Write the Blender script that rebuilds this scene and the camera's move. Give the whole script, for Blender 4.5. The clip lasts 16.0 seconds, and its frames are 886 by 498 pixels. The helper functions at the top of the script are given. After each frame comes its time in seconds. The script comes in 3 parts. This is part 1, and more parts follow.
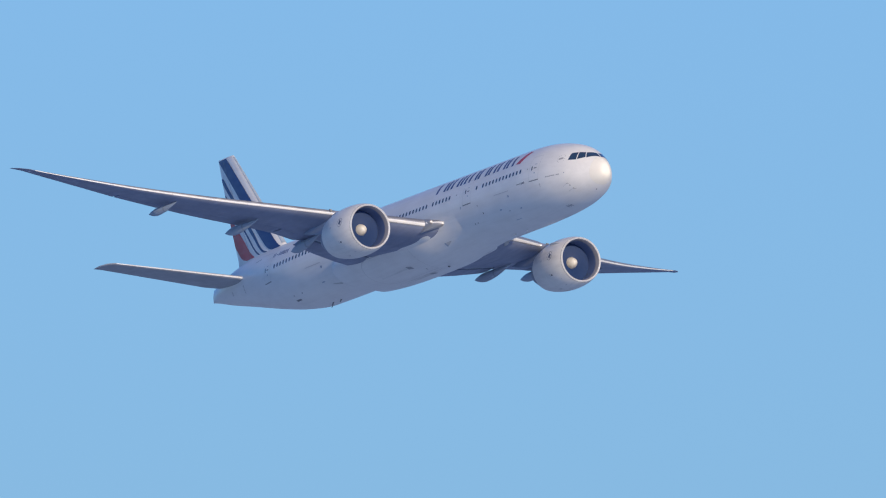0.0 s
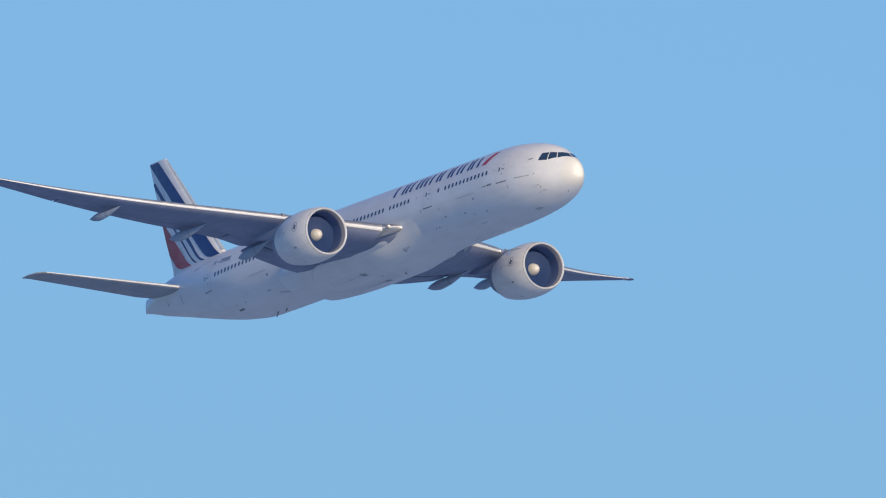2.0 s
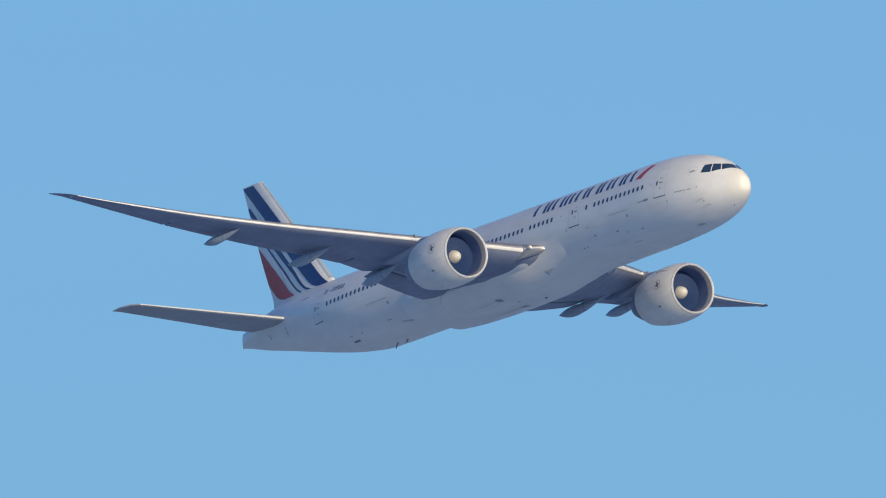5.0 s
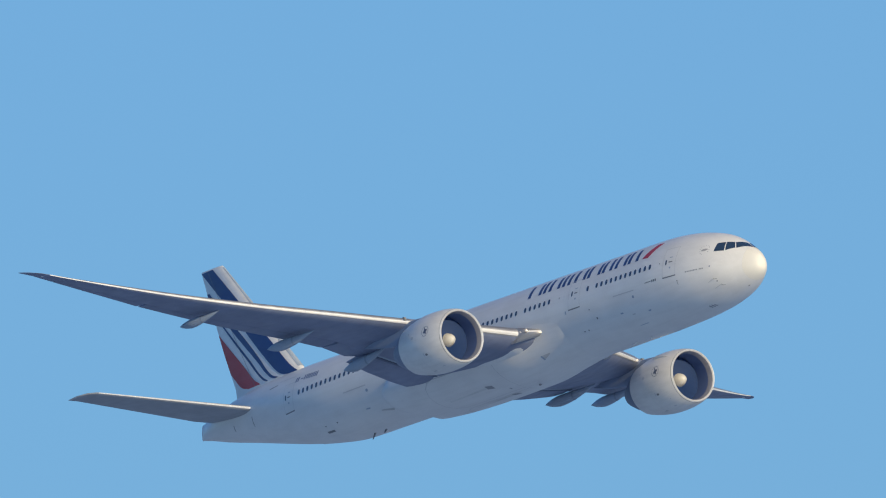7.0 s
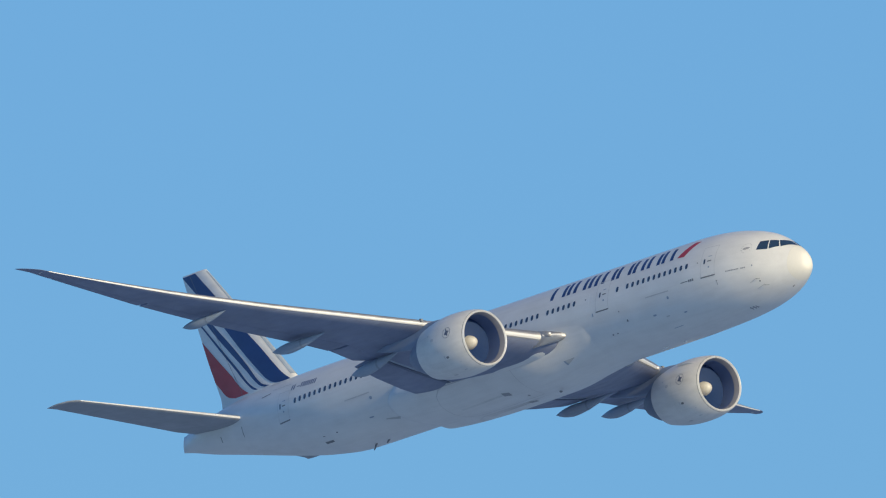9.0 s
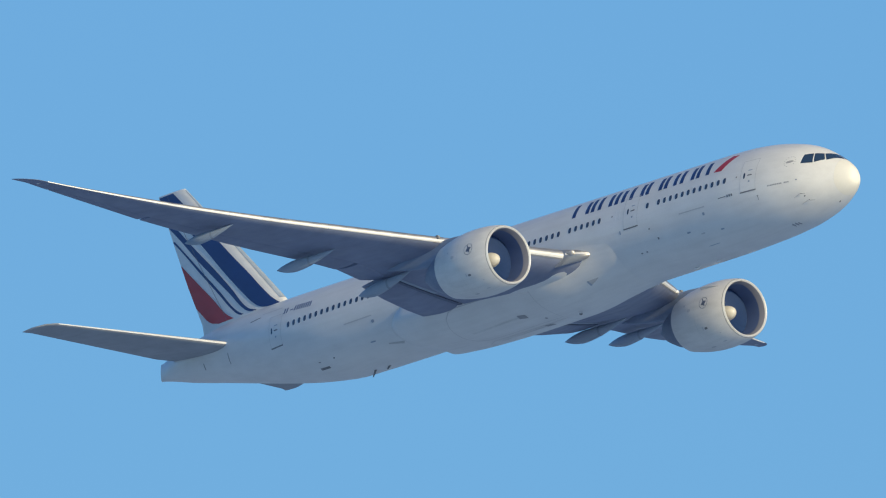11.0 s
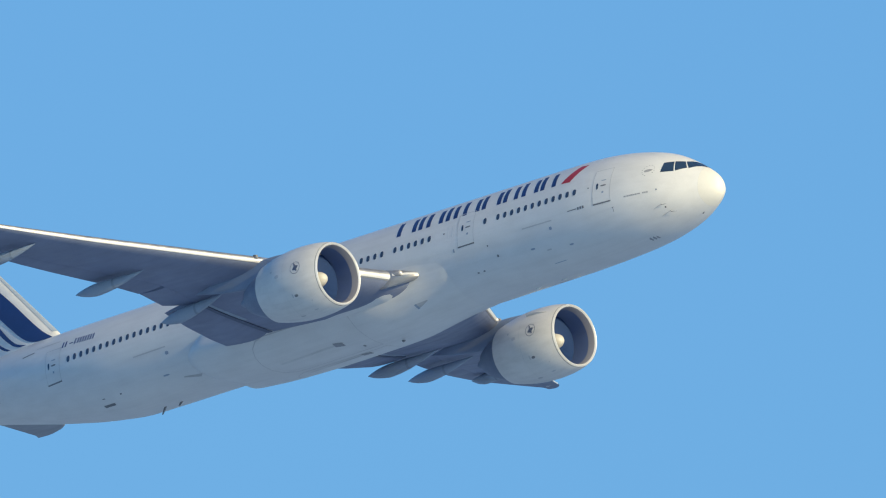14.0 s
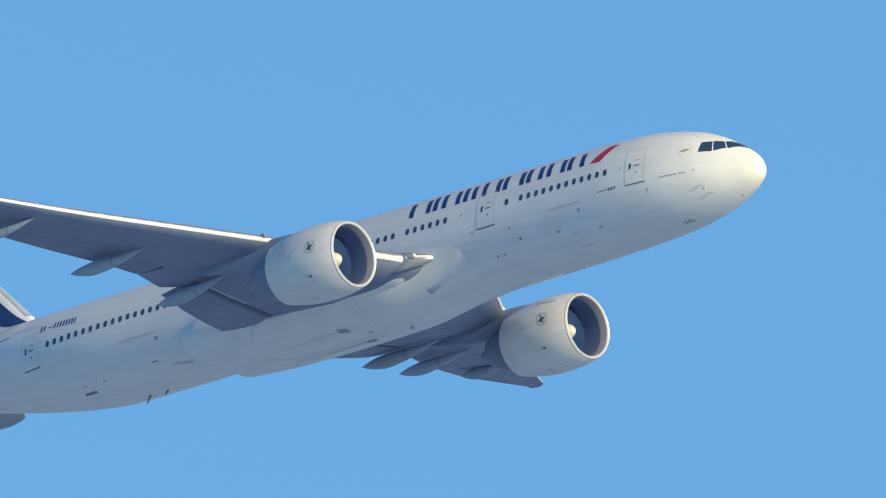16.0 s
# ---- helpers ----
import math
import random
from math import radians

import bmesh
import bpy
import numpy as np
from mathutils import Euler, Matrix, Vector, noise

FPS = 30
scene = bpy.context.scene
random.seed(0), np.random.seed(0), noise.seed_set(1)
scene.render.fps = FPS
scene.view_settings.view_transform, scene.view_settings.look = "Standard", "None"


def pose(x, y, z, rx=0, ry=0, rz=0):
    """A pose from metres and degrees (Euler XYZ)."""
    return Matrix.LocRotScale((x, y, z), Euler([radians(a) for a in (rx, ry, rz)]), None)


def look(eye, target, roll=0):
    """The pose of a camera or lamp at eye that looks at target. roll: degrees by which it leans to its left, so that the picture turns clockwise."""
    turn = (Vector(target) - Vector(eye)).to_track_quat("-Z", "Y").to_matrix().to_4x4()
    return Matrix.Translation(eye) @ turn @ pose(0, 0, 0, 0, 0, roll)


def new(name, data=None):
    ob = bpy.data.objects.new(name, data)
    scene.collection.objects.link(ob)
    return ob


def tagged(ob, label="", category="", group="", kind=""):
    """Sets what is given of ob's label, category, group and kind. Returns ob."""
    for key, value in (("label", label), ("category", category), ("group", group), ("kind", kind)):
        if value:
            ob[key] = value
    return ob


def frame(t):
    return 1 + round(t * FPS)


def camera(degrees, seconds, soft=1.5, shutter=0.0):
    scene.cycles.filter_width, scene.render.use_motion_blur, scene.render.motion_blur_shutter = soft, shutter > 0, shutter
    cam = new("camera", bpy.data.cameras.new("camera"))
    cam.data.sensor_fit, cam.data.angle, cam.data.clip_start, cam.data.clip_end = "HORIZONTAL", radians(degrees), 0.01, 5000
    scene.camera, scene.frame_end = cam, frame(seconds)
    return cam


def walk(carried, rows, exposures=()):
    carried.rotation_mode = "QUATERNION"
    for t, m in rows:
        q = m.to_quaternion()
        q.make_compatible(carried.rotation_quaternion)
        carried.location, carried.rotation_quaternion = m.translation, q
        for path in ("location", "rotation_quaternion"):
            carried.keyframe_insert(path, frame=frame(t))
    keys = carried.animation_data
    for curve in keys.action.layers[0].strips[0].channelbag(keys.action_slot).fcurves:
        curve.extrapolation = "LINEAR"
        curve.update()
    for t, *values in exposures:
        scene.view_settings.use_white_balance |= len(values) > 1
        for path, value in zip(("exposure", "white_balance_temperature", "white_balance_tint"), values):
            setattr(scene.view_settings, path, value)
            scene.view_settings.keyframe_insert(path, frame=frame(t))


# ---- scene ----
# the camera stands on the ground and pans after the aircraft
cam = camera(1.25, 16.0, soft=1.15)
FLIGHT = [
    (0, -2767.48, 1582.59, 238.77, -5.594, -7.239, 0.378),
    (1, -2675.91, 1588.61, 245.23, -5.488, -7.165, 0.296),
    (2, -2584.59, 1594.42, 252.17, -5.337, -7.108, 0.214),
    (3, -2493.53, 1600.02, 259.58, -5.164, -7.065, 0.141),
    (4, -2402.71, 1605.42, 267.48, -4.986, -7.035, 0.083),
    (5, -2312.15, 1610.61, 275.85, -4.817, -7.015, 0.040),
    (6, -2221.84, 1615.59, 284.70, -4.666, -7.005, 0.014),
    (7, -2131.78, 1620.37, 294.03, -4.539, -7.001, 0.002),
    (8, -2041.97, 1624.94, 303.84, -4.439, -7.000, 0.000),
    (9, -1952.42, 1629.30, 314.12, -4.362, -7.001, 0.000),
    (10, -1863.11, 1633.45, 324.89, -4.303, -7.000, -0.007),
    (11, -1774.06, 1637.40, 336.13, -4.252, -6.995, -0.035),
    (12, -1685.26, 1641.14, 347.85, -4.193, -6.982, -0.096),
    (13, -1596.71, 1644.67, 360.05, -4.109, -6.959, -0.209),
    (14, -1508.42, 1648.00, 372.72, -3.977, -6.922, -0.393),
    (15, -1420.37, 1651.12, 385.88, -3.772, -6.868, -0.670),
    (16, -1332.58, 1654.03, 399.51, -3.463, -6.793, -1.065),
]
PAN = [
    (0, 94.1332, -0.2999, 60.4442),
    (0.5, 94.2500, -0.3212, 59.9672),
    (1, 94.3548, -0.1697, 59.5496),
    (1.5, 94.4571, -0.2373, 59.1401),
    (2, 94.5965, -0.1917, 58.5050),
    (2.5, 94.8234, -0.1324, 58.0621),
    (3, 94.9233, -0.2266, 57.6423),
    (5.5, 95.6017, 0.1584, 54.9751),
    (6, 95.7685, -0.1544, 54.3540),
    (6.5, 96.0435, 0.0217, 53.8603),
    (7, 96.2422, 0.1426, 53.2279),
    (7.5, 96.4064, -0.0899, 52.6294),
    (8, 96.6020, -0.1860, 51.8692),
    (8.5, 96.7991, -0.2216, 51.2714),
    (9, 97.0119, -0.1606, 50.6518),
    (9.5, 97.1948, -0.1286, 49.8688),
    (12, 98.2736, -0.1638, 46.2549),
    (12.5, 98.5406, 0.1864, 45.2938),
    (13, 98.8122, 0.3420, 44.4973),
    (13.5, 99.0842, 0.5239, 43.7681),
    (14, 99.3315, 0.2912, 42.9111),
    (14.5, 99.6402, 0.5520, 42.0772),
    (15, 99.9677, 0.5062, 41.2137),
    (15.5, 100.2594, 0.1852, 40.2880),
    (16, 100.4790, -0.3464, 39.2469),
]

walk(cam, [(t, pose(0, 0, 1.7, a, b, c)) for t, a, b, c in PAN],
     exposures=[(0.0, 0.24, 5990, 23), (3.0, 0.19, 6160, 18.5), (6.0, 0.17, 6300, 14), (9.0, 0.23, 6370, 10), (12.5, 0.40, 6470, 6.5), (16.0, 0.59, 6510, 5)])

# ---- light ----
SUN_AZIMUTH, SUN_HEIGHT = -6.0, 17.0   # degrees: from world +x towards +y, and above the horizon
sun_way = Vector((math.cos(radians(SUN_AZIMUTH)) * math.cos(radians(SUN_HEIGHT)),
                  math.sin(radians(SUN_AZIMUTH)) * math.cos(radians(SUN_HEIGHT)), math.sin(radians(SUN_HEIGHT))))
world = bpy.data.worlds.new("sky")
scene.world = world
world.use_nodes = True
wn, wl = world.node_tree.nodes, world.node_tree.links
wn.clear()
sky = wn.new("ShaderNodeTexSky")
sky.sky_type, sky.sun_disc = "NISHITA", False
sky.sun_elevation, sky.sun_rotation = radians(SUN_HEIGHT), radians(90.0 - SUN_AZIMUTH)
sky.altitude, sky.air_density, sky.dust_density, sky.ozone_density = 0.0, 1.0, 1.0, 4.0
tint = wn.new("ShaderNodeMix")
tint.data_type, tint.blend_type = "RGBA", "MULTIPLY"
tint.inputs["Factor"].default_value = 1.0
tint.inputs["B"].default_value = (0.685, 0.975, 1.22, 1.0)
bg = wn.new("ShaderNodeBackground")
bg.inputs["Strength"].default_value = 0.082
wout = wn.new("ShaderNodeOutputWorld")
wl.new(sky.outputs["Color"], tint.inputs["A"])
wl.new(tint.outputs["Result"], bg.inputs["Color"])
wl.new(bg.outputs["Background"], wout.inputs["Surface"])

sun = new("sun", bpy.data.lights.new("sun", "SUN"))
sun.data.energy, sun.data.angle, sun.data.color = 3.3, radians(0.53), (1.0, 0.79, 0.44)
sun.matrix_world = look(sun_way * 50, (0, 0, 0))


# ---- materials ----
def material(name, color, rough=0.4, metal=0.0, vary=0.06, scale=1.5, streak=0.0, coat=0.0, bump=0.0, fine=14.0, shine=0.5):
    """A painted or bare surface: base colour with broad stains, fine speckle and streaks along the airflow."""
    m = bpy.data.materials.new(name)
    m.use_nodes = True
    n, l = m.node_tree.nodes, m.node_tree.links
    b = n["Principled BSDF"]
    b.inputs["Roughness"].default_value, b.inputs["Metallic"].default_value = rough, metal
    b.inputs["Coat Weight"].default_value, b.inputs["Coat Roughness"].default_value = coat, 0.12
    b.inputs["Specular IOR Level"].default_value = shine
    tc = n.new("ShaderNodeTexCoord")

    def noisy(sx, sy, sz, detail):
        mp = n.new("ShaderNodeMapping")
        mp.inputs["Scale"].default_value = (sx, sy, sz)
        t = n.new("ShaderNodeTexNoise")
        t.inputs["Scale"].default_value, t.inputs["Detail"].default_value = 1.0, detail
        l.new(tc.outputs["Object"], mp.inputs["Vector"])
        l.new(mp.outputs["Vector"], t.inputs["Vector"])
        return t.outputs["Fac"]

    def ranged(fac, lo, hi, a, z):
        r = n.new("ShaderNodeMapRange")
        r.inputs["From Min"].default_value, r.inputs["From Max"].default_value = lo, hi
        r.inputs["To Min"].default_value, r.inputs["To Max"].default_value = a, z
        l.new(fac, r.inputs["Value"])
        return r.outputs["Result"]

    def times(a, z):
        k = n.new("ShaderNodeMath")
        k.operation = "MULTIPLY"
        l.new(a, k.inputs[0])
        l.new(z, k.inputs[1])
        return k.outputs["Value"]

    broad = ranged(noisy(0.35 * scale, 0.5 * scale, 0.5 * scale, 4.0), 0.35, 0.65, 1.0 - vary, 1.0 + vary)
    small = ranged(noisy(fine, fine, fine, 3.0), 0.3, 0.7, 1.0 - vary * 0.6, 1.0 + vary * 0.6)
    total = times(broad, small)
    if streak:
        total = times(total, ranged(noisy(0.25, 3.0, 3.0, 5.0), 0.45, 0.75, 1.0, 1.0 - streak))
    mix = n.new("ShaderNodeMix")
    mix.data_type, mix.blend_type = "RGBA", "MULTIPLY"
    mix.inputs["Factor"].default_value = 1.0
    mix.inputs["A"].default_value = (*color, 1.0)
    l.new(total, mix.inputs["B"])
    l.new(mix.outputs["Result"], b.inputs["Base Color"])
    l.new(ranged(noisy(0.8, 2.0, 2.0, 4.0), 0.3, 0.7, rough * 0.8, min(1.0, rough * 1.25)), b.inputs["Roughness"])
    if bump:
        bp = n.new("ShaderNodeBump")
        bp.inputs["Strength"].default_value, bp.inputs["Distance"].default_value = bump, 0.01
        l.new(noisy(0.7, 1.9, 1.9, 2.0), bp.inputs["Height"])
        l.new(bp.outputs["Normal"], b.inputs["Normal"])
    return m


WHITE = material("white_paint", (0.825, 0.828, 0.822), 0.38, vary=0.03, streak=0.055, coat=0.25, bump=0.06)
RADOME = material("radome_paint", (0.81, 0.80, 0.755), 0.55, vary=0.03, shine=0.3)
NACELLE = material("nacelle_paint", (0.80, 0.79, 0.77), 0.42, vary=0.05, streak=0.10, coat=0.15, bump=0.15)
# wing grey with the undersides' blue fill light put into the colour
GREY = material("wing_fill_tinted_paint", (0.235, 0.275, 0.40), 0.5, vary=0.07, streak=0.12, bump=0.15)
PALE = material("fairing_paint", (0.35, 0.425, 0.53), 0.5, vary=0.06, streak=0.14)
TAILGREY = material("tailplane_paint", (0.36, 0.39, 0.44), 0.5, vary=0.06, streak=0.10, bump=0.1)
# pylon: darker, bluer than the fairings, the shade under the wing painted in
PYLON = material("pylon_shade_paint", (0.27, 0.335, 0.46), 0.55, vary=0.06, streak=0.1)
LIP = material("bright_inlet_lip", (0.88, 0.875, 0.86), 0.34, metal=0.4, vary=0.04)
# inlet wall in two colours: blue for the shaded depth, paler for the lit rim
LINER = material("inlet_liner_shaded", (0.11, 0.165, 0.33), 0.4, vary=0.05)
THROAT = material("lit_throat_paint", (0.27, 0.28, 0.34), 0.4, vary=0.05)
# fan: inlet shade and sky reflection put into the colour as navy
BLADE = material("fan_shade_navy", (0.012, 0.037, 0.13), 0.6, vary=0.05, shine=0.25)
SPIN = material("spinner_paint", (0.62, 0.61, 0.58), 0.45, vary=0.04)
DARK = material("dark_gap", (0.03, 0.045, 0.08), 0.8, vary=0.1)
LINE = material("seam_grey", (0.22, 0.23, 0.25), 0.6, vary=0.1)
# dark blue metal: the shade behind the nacelle is put into the colour
BLUEMETAL = material("blue_dark_metal", (0.23, 0.28, 0.39), 0.5, metal=0.2, vary=0.12)
NAVY = material("navy_paint", (0.017, 0.05, 0.19), 0.4, vary=0.05, coat=0.2)
RED = material("red_paint", (0.52, 0.035, 0.045), 0.42, vary=0.05, coat=0.2)
GLASS = material("dark_window_glass", (0.06, 0.09, 0.15), 0.18, vary=0.05, coat=0.5)
MARK = material("faint_marking", (0.60, 0.61, 0.62), 0.5, vary=0.05)
EMBLEM = material("emblem_grey", (0.36, 0.37, 0.40), 0.5, vary=0.05)
STREAKY = material("streaky_grey", (0.58, 0.585, 0.59), 0.6, vary=0.1, streak=0.2)
JOINT = material("fairing_joint_paint", (0.27, 0.33, 0.42), 0.6, vary=0.08)
# near-white metal: the sun glint on the leading edges is painted into it
BRIGHT = material("glint_white_metal", (0.90, 0.895, 0.88), 0.34, metal=0.25, vary=0.03)
SLATTOP = material("dull_slat_metal", (0.56, 0.55, 0.54), 0.42, metal=0.8, vary=0.06)
STAIN = material("grey_stain", (0.72, 0.735, 0.73), 0.5, vary=0.08, streak=0.2)
LOGO = material("muted_navy_paint", (0.11, 0.14, 0.22), 0.5, vary=0.05)
COCKPIT = material("cockpit_glass", (0.03, 0.06, 0.12), 0.15, vary=0.05, coat=0.5)
# unseen ground, coloured bright blue to bounce fill onto the undersides
SOIL = material("bounce_ground", (0.30, 0.42, 0.57), 0.9, vary=0.2, scale=0.02, fine=0.3)


# ---- building helpers ----
def mesh_part(name, verts, faces, mat, parent, label="", smooth=True):
    """One mesh object under a thing or a part, from lists of points and faces."""
    me = bpy.data.meshes.new(name)
    me.from_pydata([tuple(v) for v in verts], [], [tuple(f) for f in faces])
    me.materials.append(mat)
    bm = bmesh.new()
    bm.from_mesh(me)
    bmesh.ops.recalc_face_normals(bm, faces=bm.faces)
    bm.to_mesh(me)
    bm.free()
    if smooth:
        me.shade_smooth()
        me.set_sharp_from_angle(angle=radians(38))
    ob = new(name, me)
    ob.parent = parent
    if label:
        tagged(ob, label)
    return ob


def loft(rings, close_ring=True, cap=True):
    """Points and faces of a skin through rings of equal counts."""
    n = len(rings[0])
    verts = [p for r in rings for p in r]
    faces = []
    for i in range(len(rings) - 1):
        for j in range(n if close_ring else n - 1):
            k = (j + 1) % n
            faces.append((i * n + j, i * n + k, (i + 1) * n + k, (i + 1) * n + j))
    if cap:
        faces.append(tuple(range(n - 1, -1, -1)))
        faces.append(tuple(range((len(rings) - 1) * n, len(rings) * n)))
    return verts, faces


def curve_through(xs, ys):
    """A smooth function through stations, without overshoot."""
    xs, ys = np.array(xs, float), np.array(ys, float)
    h, d = np.diff(xs), np.diff(ys) / np.diff(xs)
    m = np.zeros_like(ys)
    m[0], m[-1] = d[0], d[-1]
    for i in range(1, len(xs) - 1):
        if d[i - 1] * d[i] > 0:
            w1, w2 = 2 * h[i] + h[i - 1], h[i] + 2 * h[i - 1]
            m[i] = (w1 + w2) / (w1 / d[i - 1] + w2 / d[i])

    def at(x):
        i = int(np.clip(np.searchsorted(xs, x) - 1, 0, len(h) - 1))
        u = min(max((x - xs[i]) / h[i], 0.0), 1.0)
        return float((1 + 2 * u) * (1 - u) ** 2 * ys[i] + u * (1 - u) ** 2 * h[i] * m[i]
                     + u * u * (3 - 2 * u) * ys[i + 1] + u * u * (u - 1) * h[i] * m[i + 1])
    return at


# ---- ground ----
def ground():
    size, step = 60000.0, 24
    verts = [(size * (i / step - 0.5), size * (j / step - 0.5), 0.0) for i in range(step + 1) for j in range(step + 1)]
    faces = [(i * (step + 1) + j, (i + 1) * (step + 1) + j, (i + 1) * (step + 1) + j + 1, i * (step + 1) + j + 1)
             for i in range(step) for j in range(step)]
    ob = mesh_part("ground", verts, faces, SOIL, None)
    tagged(ob, "unseen ground sheet far below the aircraft, blue to bounce fill light", "ground", kind="structure")


ground()

# ---- airliner: stations are metres aft of the nose, y to port, z up ----
airliner = new("airliner")
tagged(airliner, "white twin-engine wide-body jet airliner climbing with its gear up", "airplane")

NOSE = 0.22     # x of the nose tip
#         station: crown, keel, half width, height of the widest line
BODY = [(0.0, -0.5, -0.52, 0.01, -0.51),
        (0.06, -0.2, -0.78, 0.28, -0.53),
        (0.18, 0.08, -0.95, 0.45, -0.55),
        (0.5, 0.43, -1.2, 0.72, -0.57),
        (1.0, 0.82, -1.47, 1.05, -0.57),
        (1.5, 1.17, -1.68, 1.35, -0.55),
        (2.0, 1.49, -1.85, 1.63, -0.52),
        (2.5, 1.78, -2.0, 1.88, -0.47),
        (3.0, 2.03, -2.13, 2.1, -0.42),
        (3.5, 2.23, -2.25, 2.28, -0.36),
        (4.0, 2.39, -2.35, 2.43, -0.3),
        (5.0, 2.64, -2.51, 2.68, -0.215),
        (6.0, 2.83, -2.61, 2.85, -0.125),
        (7.0, 2.955, -2.69, 2.965, -0.063),
        (8.0, 3.03, -2.74, 3.04, -0.028),
        (9.5, 3.075, -2.80, 3.09, -0.01),
        (11.5, 3.08, -2.85, 3.1, -0.01),
        (42.5, 3.08, -2.93, 3.1, -0.01),
        (45.0, 3.075, -2.93, 3.075, 0.045),
        (48.0, 3.07, -2.61, 2.93, 0.247),
        (51.0, 3.05, -2.06, 2.635, 0.53),
        (54.0, 2.975, -1.4, 2.21, 0.82),
        (57.0, 2.745, -0.72, 1.67, 1.05),
        (60.0, 2.34, -0.06, 0.98, 1.16),
        (62.0, 1.95, 0.46, 0.43, 1.17),
        (62.85, 1.73, 0.64, 0.1, 1.16)]
_s = [b[0] for b in BODY]
crown, keel, half, waist = (curve_through(_s, [b[k] for b in BODY]) for k in (1, 2, 3, 4))


def skin(x, a, off=0.0):
    """A point of the fuselage skin: x, and the angle a about the axis (0 port, 90 crown, 180 starboard), off metres proud of it."""
    s = NOSE - x
    c, h = math.cos(a), math.sin(a)
    w, z0 = half(s) + off, waist(s)
    return Vector((x, w * c, z0 + h * ((crown(s) - z0 + off) if h >= 0 else (z0 - keel(s) + off))))


def side(x, z, off=0.006, sign=-1):
    """A point of the skin at x and height z, on the starboard side (sign -1) or the port side (1)."""
    s = NOSE - x
    z0 = waist(s)
    reach = (crown(s) - z0) if z >= z0 else (z0 - keel(s))
    q = min(max((z - z0) / reach, -0.995), 0.995)
    y = half(s) * math.sqrt(1 - q * q)
    e = 0.02
    nrm = Vector((0, y / half(s) ** 2, (z - z0) / reach ** 2)).normalized()
    ds = (half(s + e) - half(s - e)) / (2 * e)
    nrm = Vector((ds * (y / half(s)), nrm.y, nrm.z)).normalized()
    p = Vector((x, y, z)) + nrm * off
    return Vector((p.x, sign * p.y, p.z))


def fuselage():
    ss = [0.0, 0.02, 0.06, 0.12, 0.2, 0.3, 0.42, 0.56, 0.72, 0.9] + list(np.arange(1.1, 12.0, 0.3)) + list(np.arange(12.5, 42, 1.5)) + list(np.arange(42.5, 62.9, 0.7)) + [62.95]
    n = 72
    rings = [[skin(NOSE - s, 2 * math.pi * j / n) for j in range(n)] for s in ss]
    v, f = loft(rings)
    return mesh_part("fuselage", v, f, WHITE, airliner, "white painted fuselage, lightly stained along the belly")


body = fuselage()


swell = curve_through([17.6, 18.5, 19.2, 20.2, 22.0, 25.0, 31.0, 35.0, 37.2, 38.5, 38.95, 39.2, 43.0], [-0.04, -0.02, 0.06, 0.14, 0.32, 0.55, 0.60, 0.54, 0.43, 0.31, 0.13, -0.04, -0.04])


def fair(x, a, off=0.0):
    """A point of the belly fairing: it swells out of the lower fuselage, most at its lower corners."""
    s = NOSE - x
    d = (math.degrees(a) + 360.0) % 360.0
    low = abs(d - 270.0)                      # 0 at the keel, 90 at the waist
    share = 0.86 + 0.45 * min(max((s - 19.5) / 6.0, 0.0), 1.0) * math.exp(-((low - 45.0) / 24.0) ** 2)
    share += 0.40 * min(max((s - 20.5) / 4.5, 0.0), 1.0) * math.exp(-((low - 66.0) / 13.0) ** 2)
    fade = min(max((85.0 - low) / (36.0 - 12.0 * min(max((s - 24.0) / 8.0, 0.0), 1.0)), 0.0), 1.0)
    share *= fade * fade * (3 - 2 * fade)
    # its tail is a rounded lobe, longest at the lower corners
    run = s + min(max((s - 31.0) / 4.0, 0.0), 1.0) * (1.6 * math.exp(-(low / 30.0) ** 2) + 2.2 * min(max((low - 52.0) / 30.0, 0.0), 1.0) ** 2)
    return skin(x, a, swell(min(run, 42.9)) * share - 0.03 * (1 - fade) + off)


def fairing():
    ss = np.linspace(17.6, 42.4, 100)
    rings = [[fair(NOSE - s, radians(172 + 196 * j / 60)) for j in range(61)] for s in ss]
    v, f = loft(rings, close_ring=False, cap=False)
    return mesh_part("belly_fairing", v, f, WHITE, airliner, "white wing-to-body belly fairing")


belly = fairing()

# ---- wings: stations out from the centreline ----
#        y: leading x, trailing x, leading z, trailing z, thickness
WING = [(0.0, -19.3, -35.0, -1.75, -2.3, 0.115), (3.1, -21.15, -35.0, -1.38, -2.12, 0.12), (5.5, -22.9, -34.95, -0.98, -1.72, 0.118), (8.5, -24.97, -34.6, -0.55, -1.12, 0.11), (9.6, -25.7, -34.35, -0.42, -0.78, 0.108),
        (10.8, -26.5, -34.25, -0.26, -0.50, 0.106), (13.3, -28.2, -35.15, 0.10, -0.06, 0.106), (17.0, -30.65, -36.6, 0.61, 0.58, 0.106), (20.0, -32.65, -37.74, 1.09, 1.20, 0.104), (22.4, -34.26, -38.6, 1.52, 1.71, 0.102),
        (24.6, -35.73, -39.15, 1.97, 2.18, 0.098), (28.4, -38.2, -39.97, 2.79, 2.94, 0.066), (29.6, -38.98, -40.2, 3.08, 3.18, 0.045)]
SWEEP = 0.044
WING = [(w[0], w[1] - SWEEP * w[0], w[2] - SWEEP * w[0], w[3] + 0.15, w[4] + 0.15, w[5]) for w in WING]
wy = [w[0] for w in WING]
w_le, w_te, w_zl, w_zt, w_th = (curve_through(wy, [w[k] for w in WING]) for k in range(1, 6))


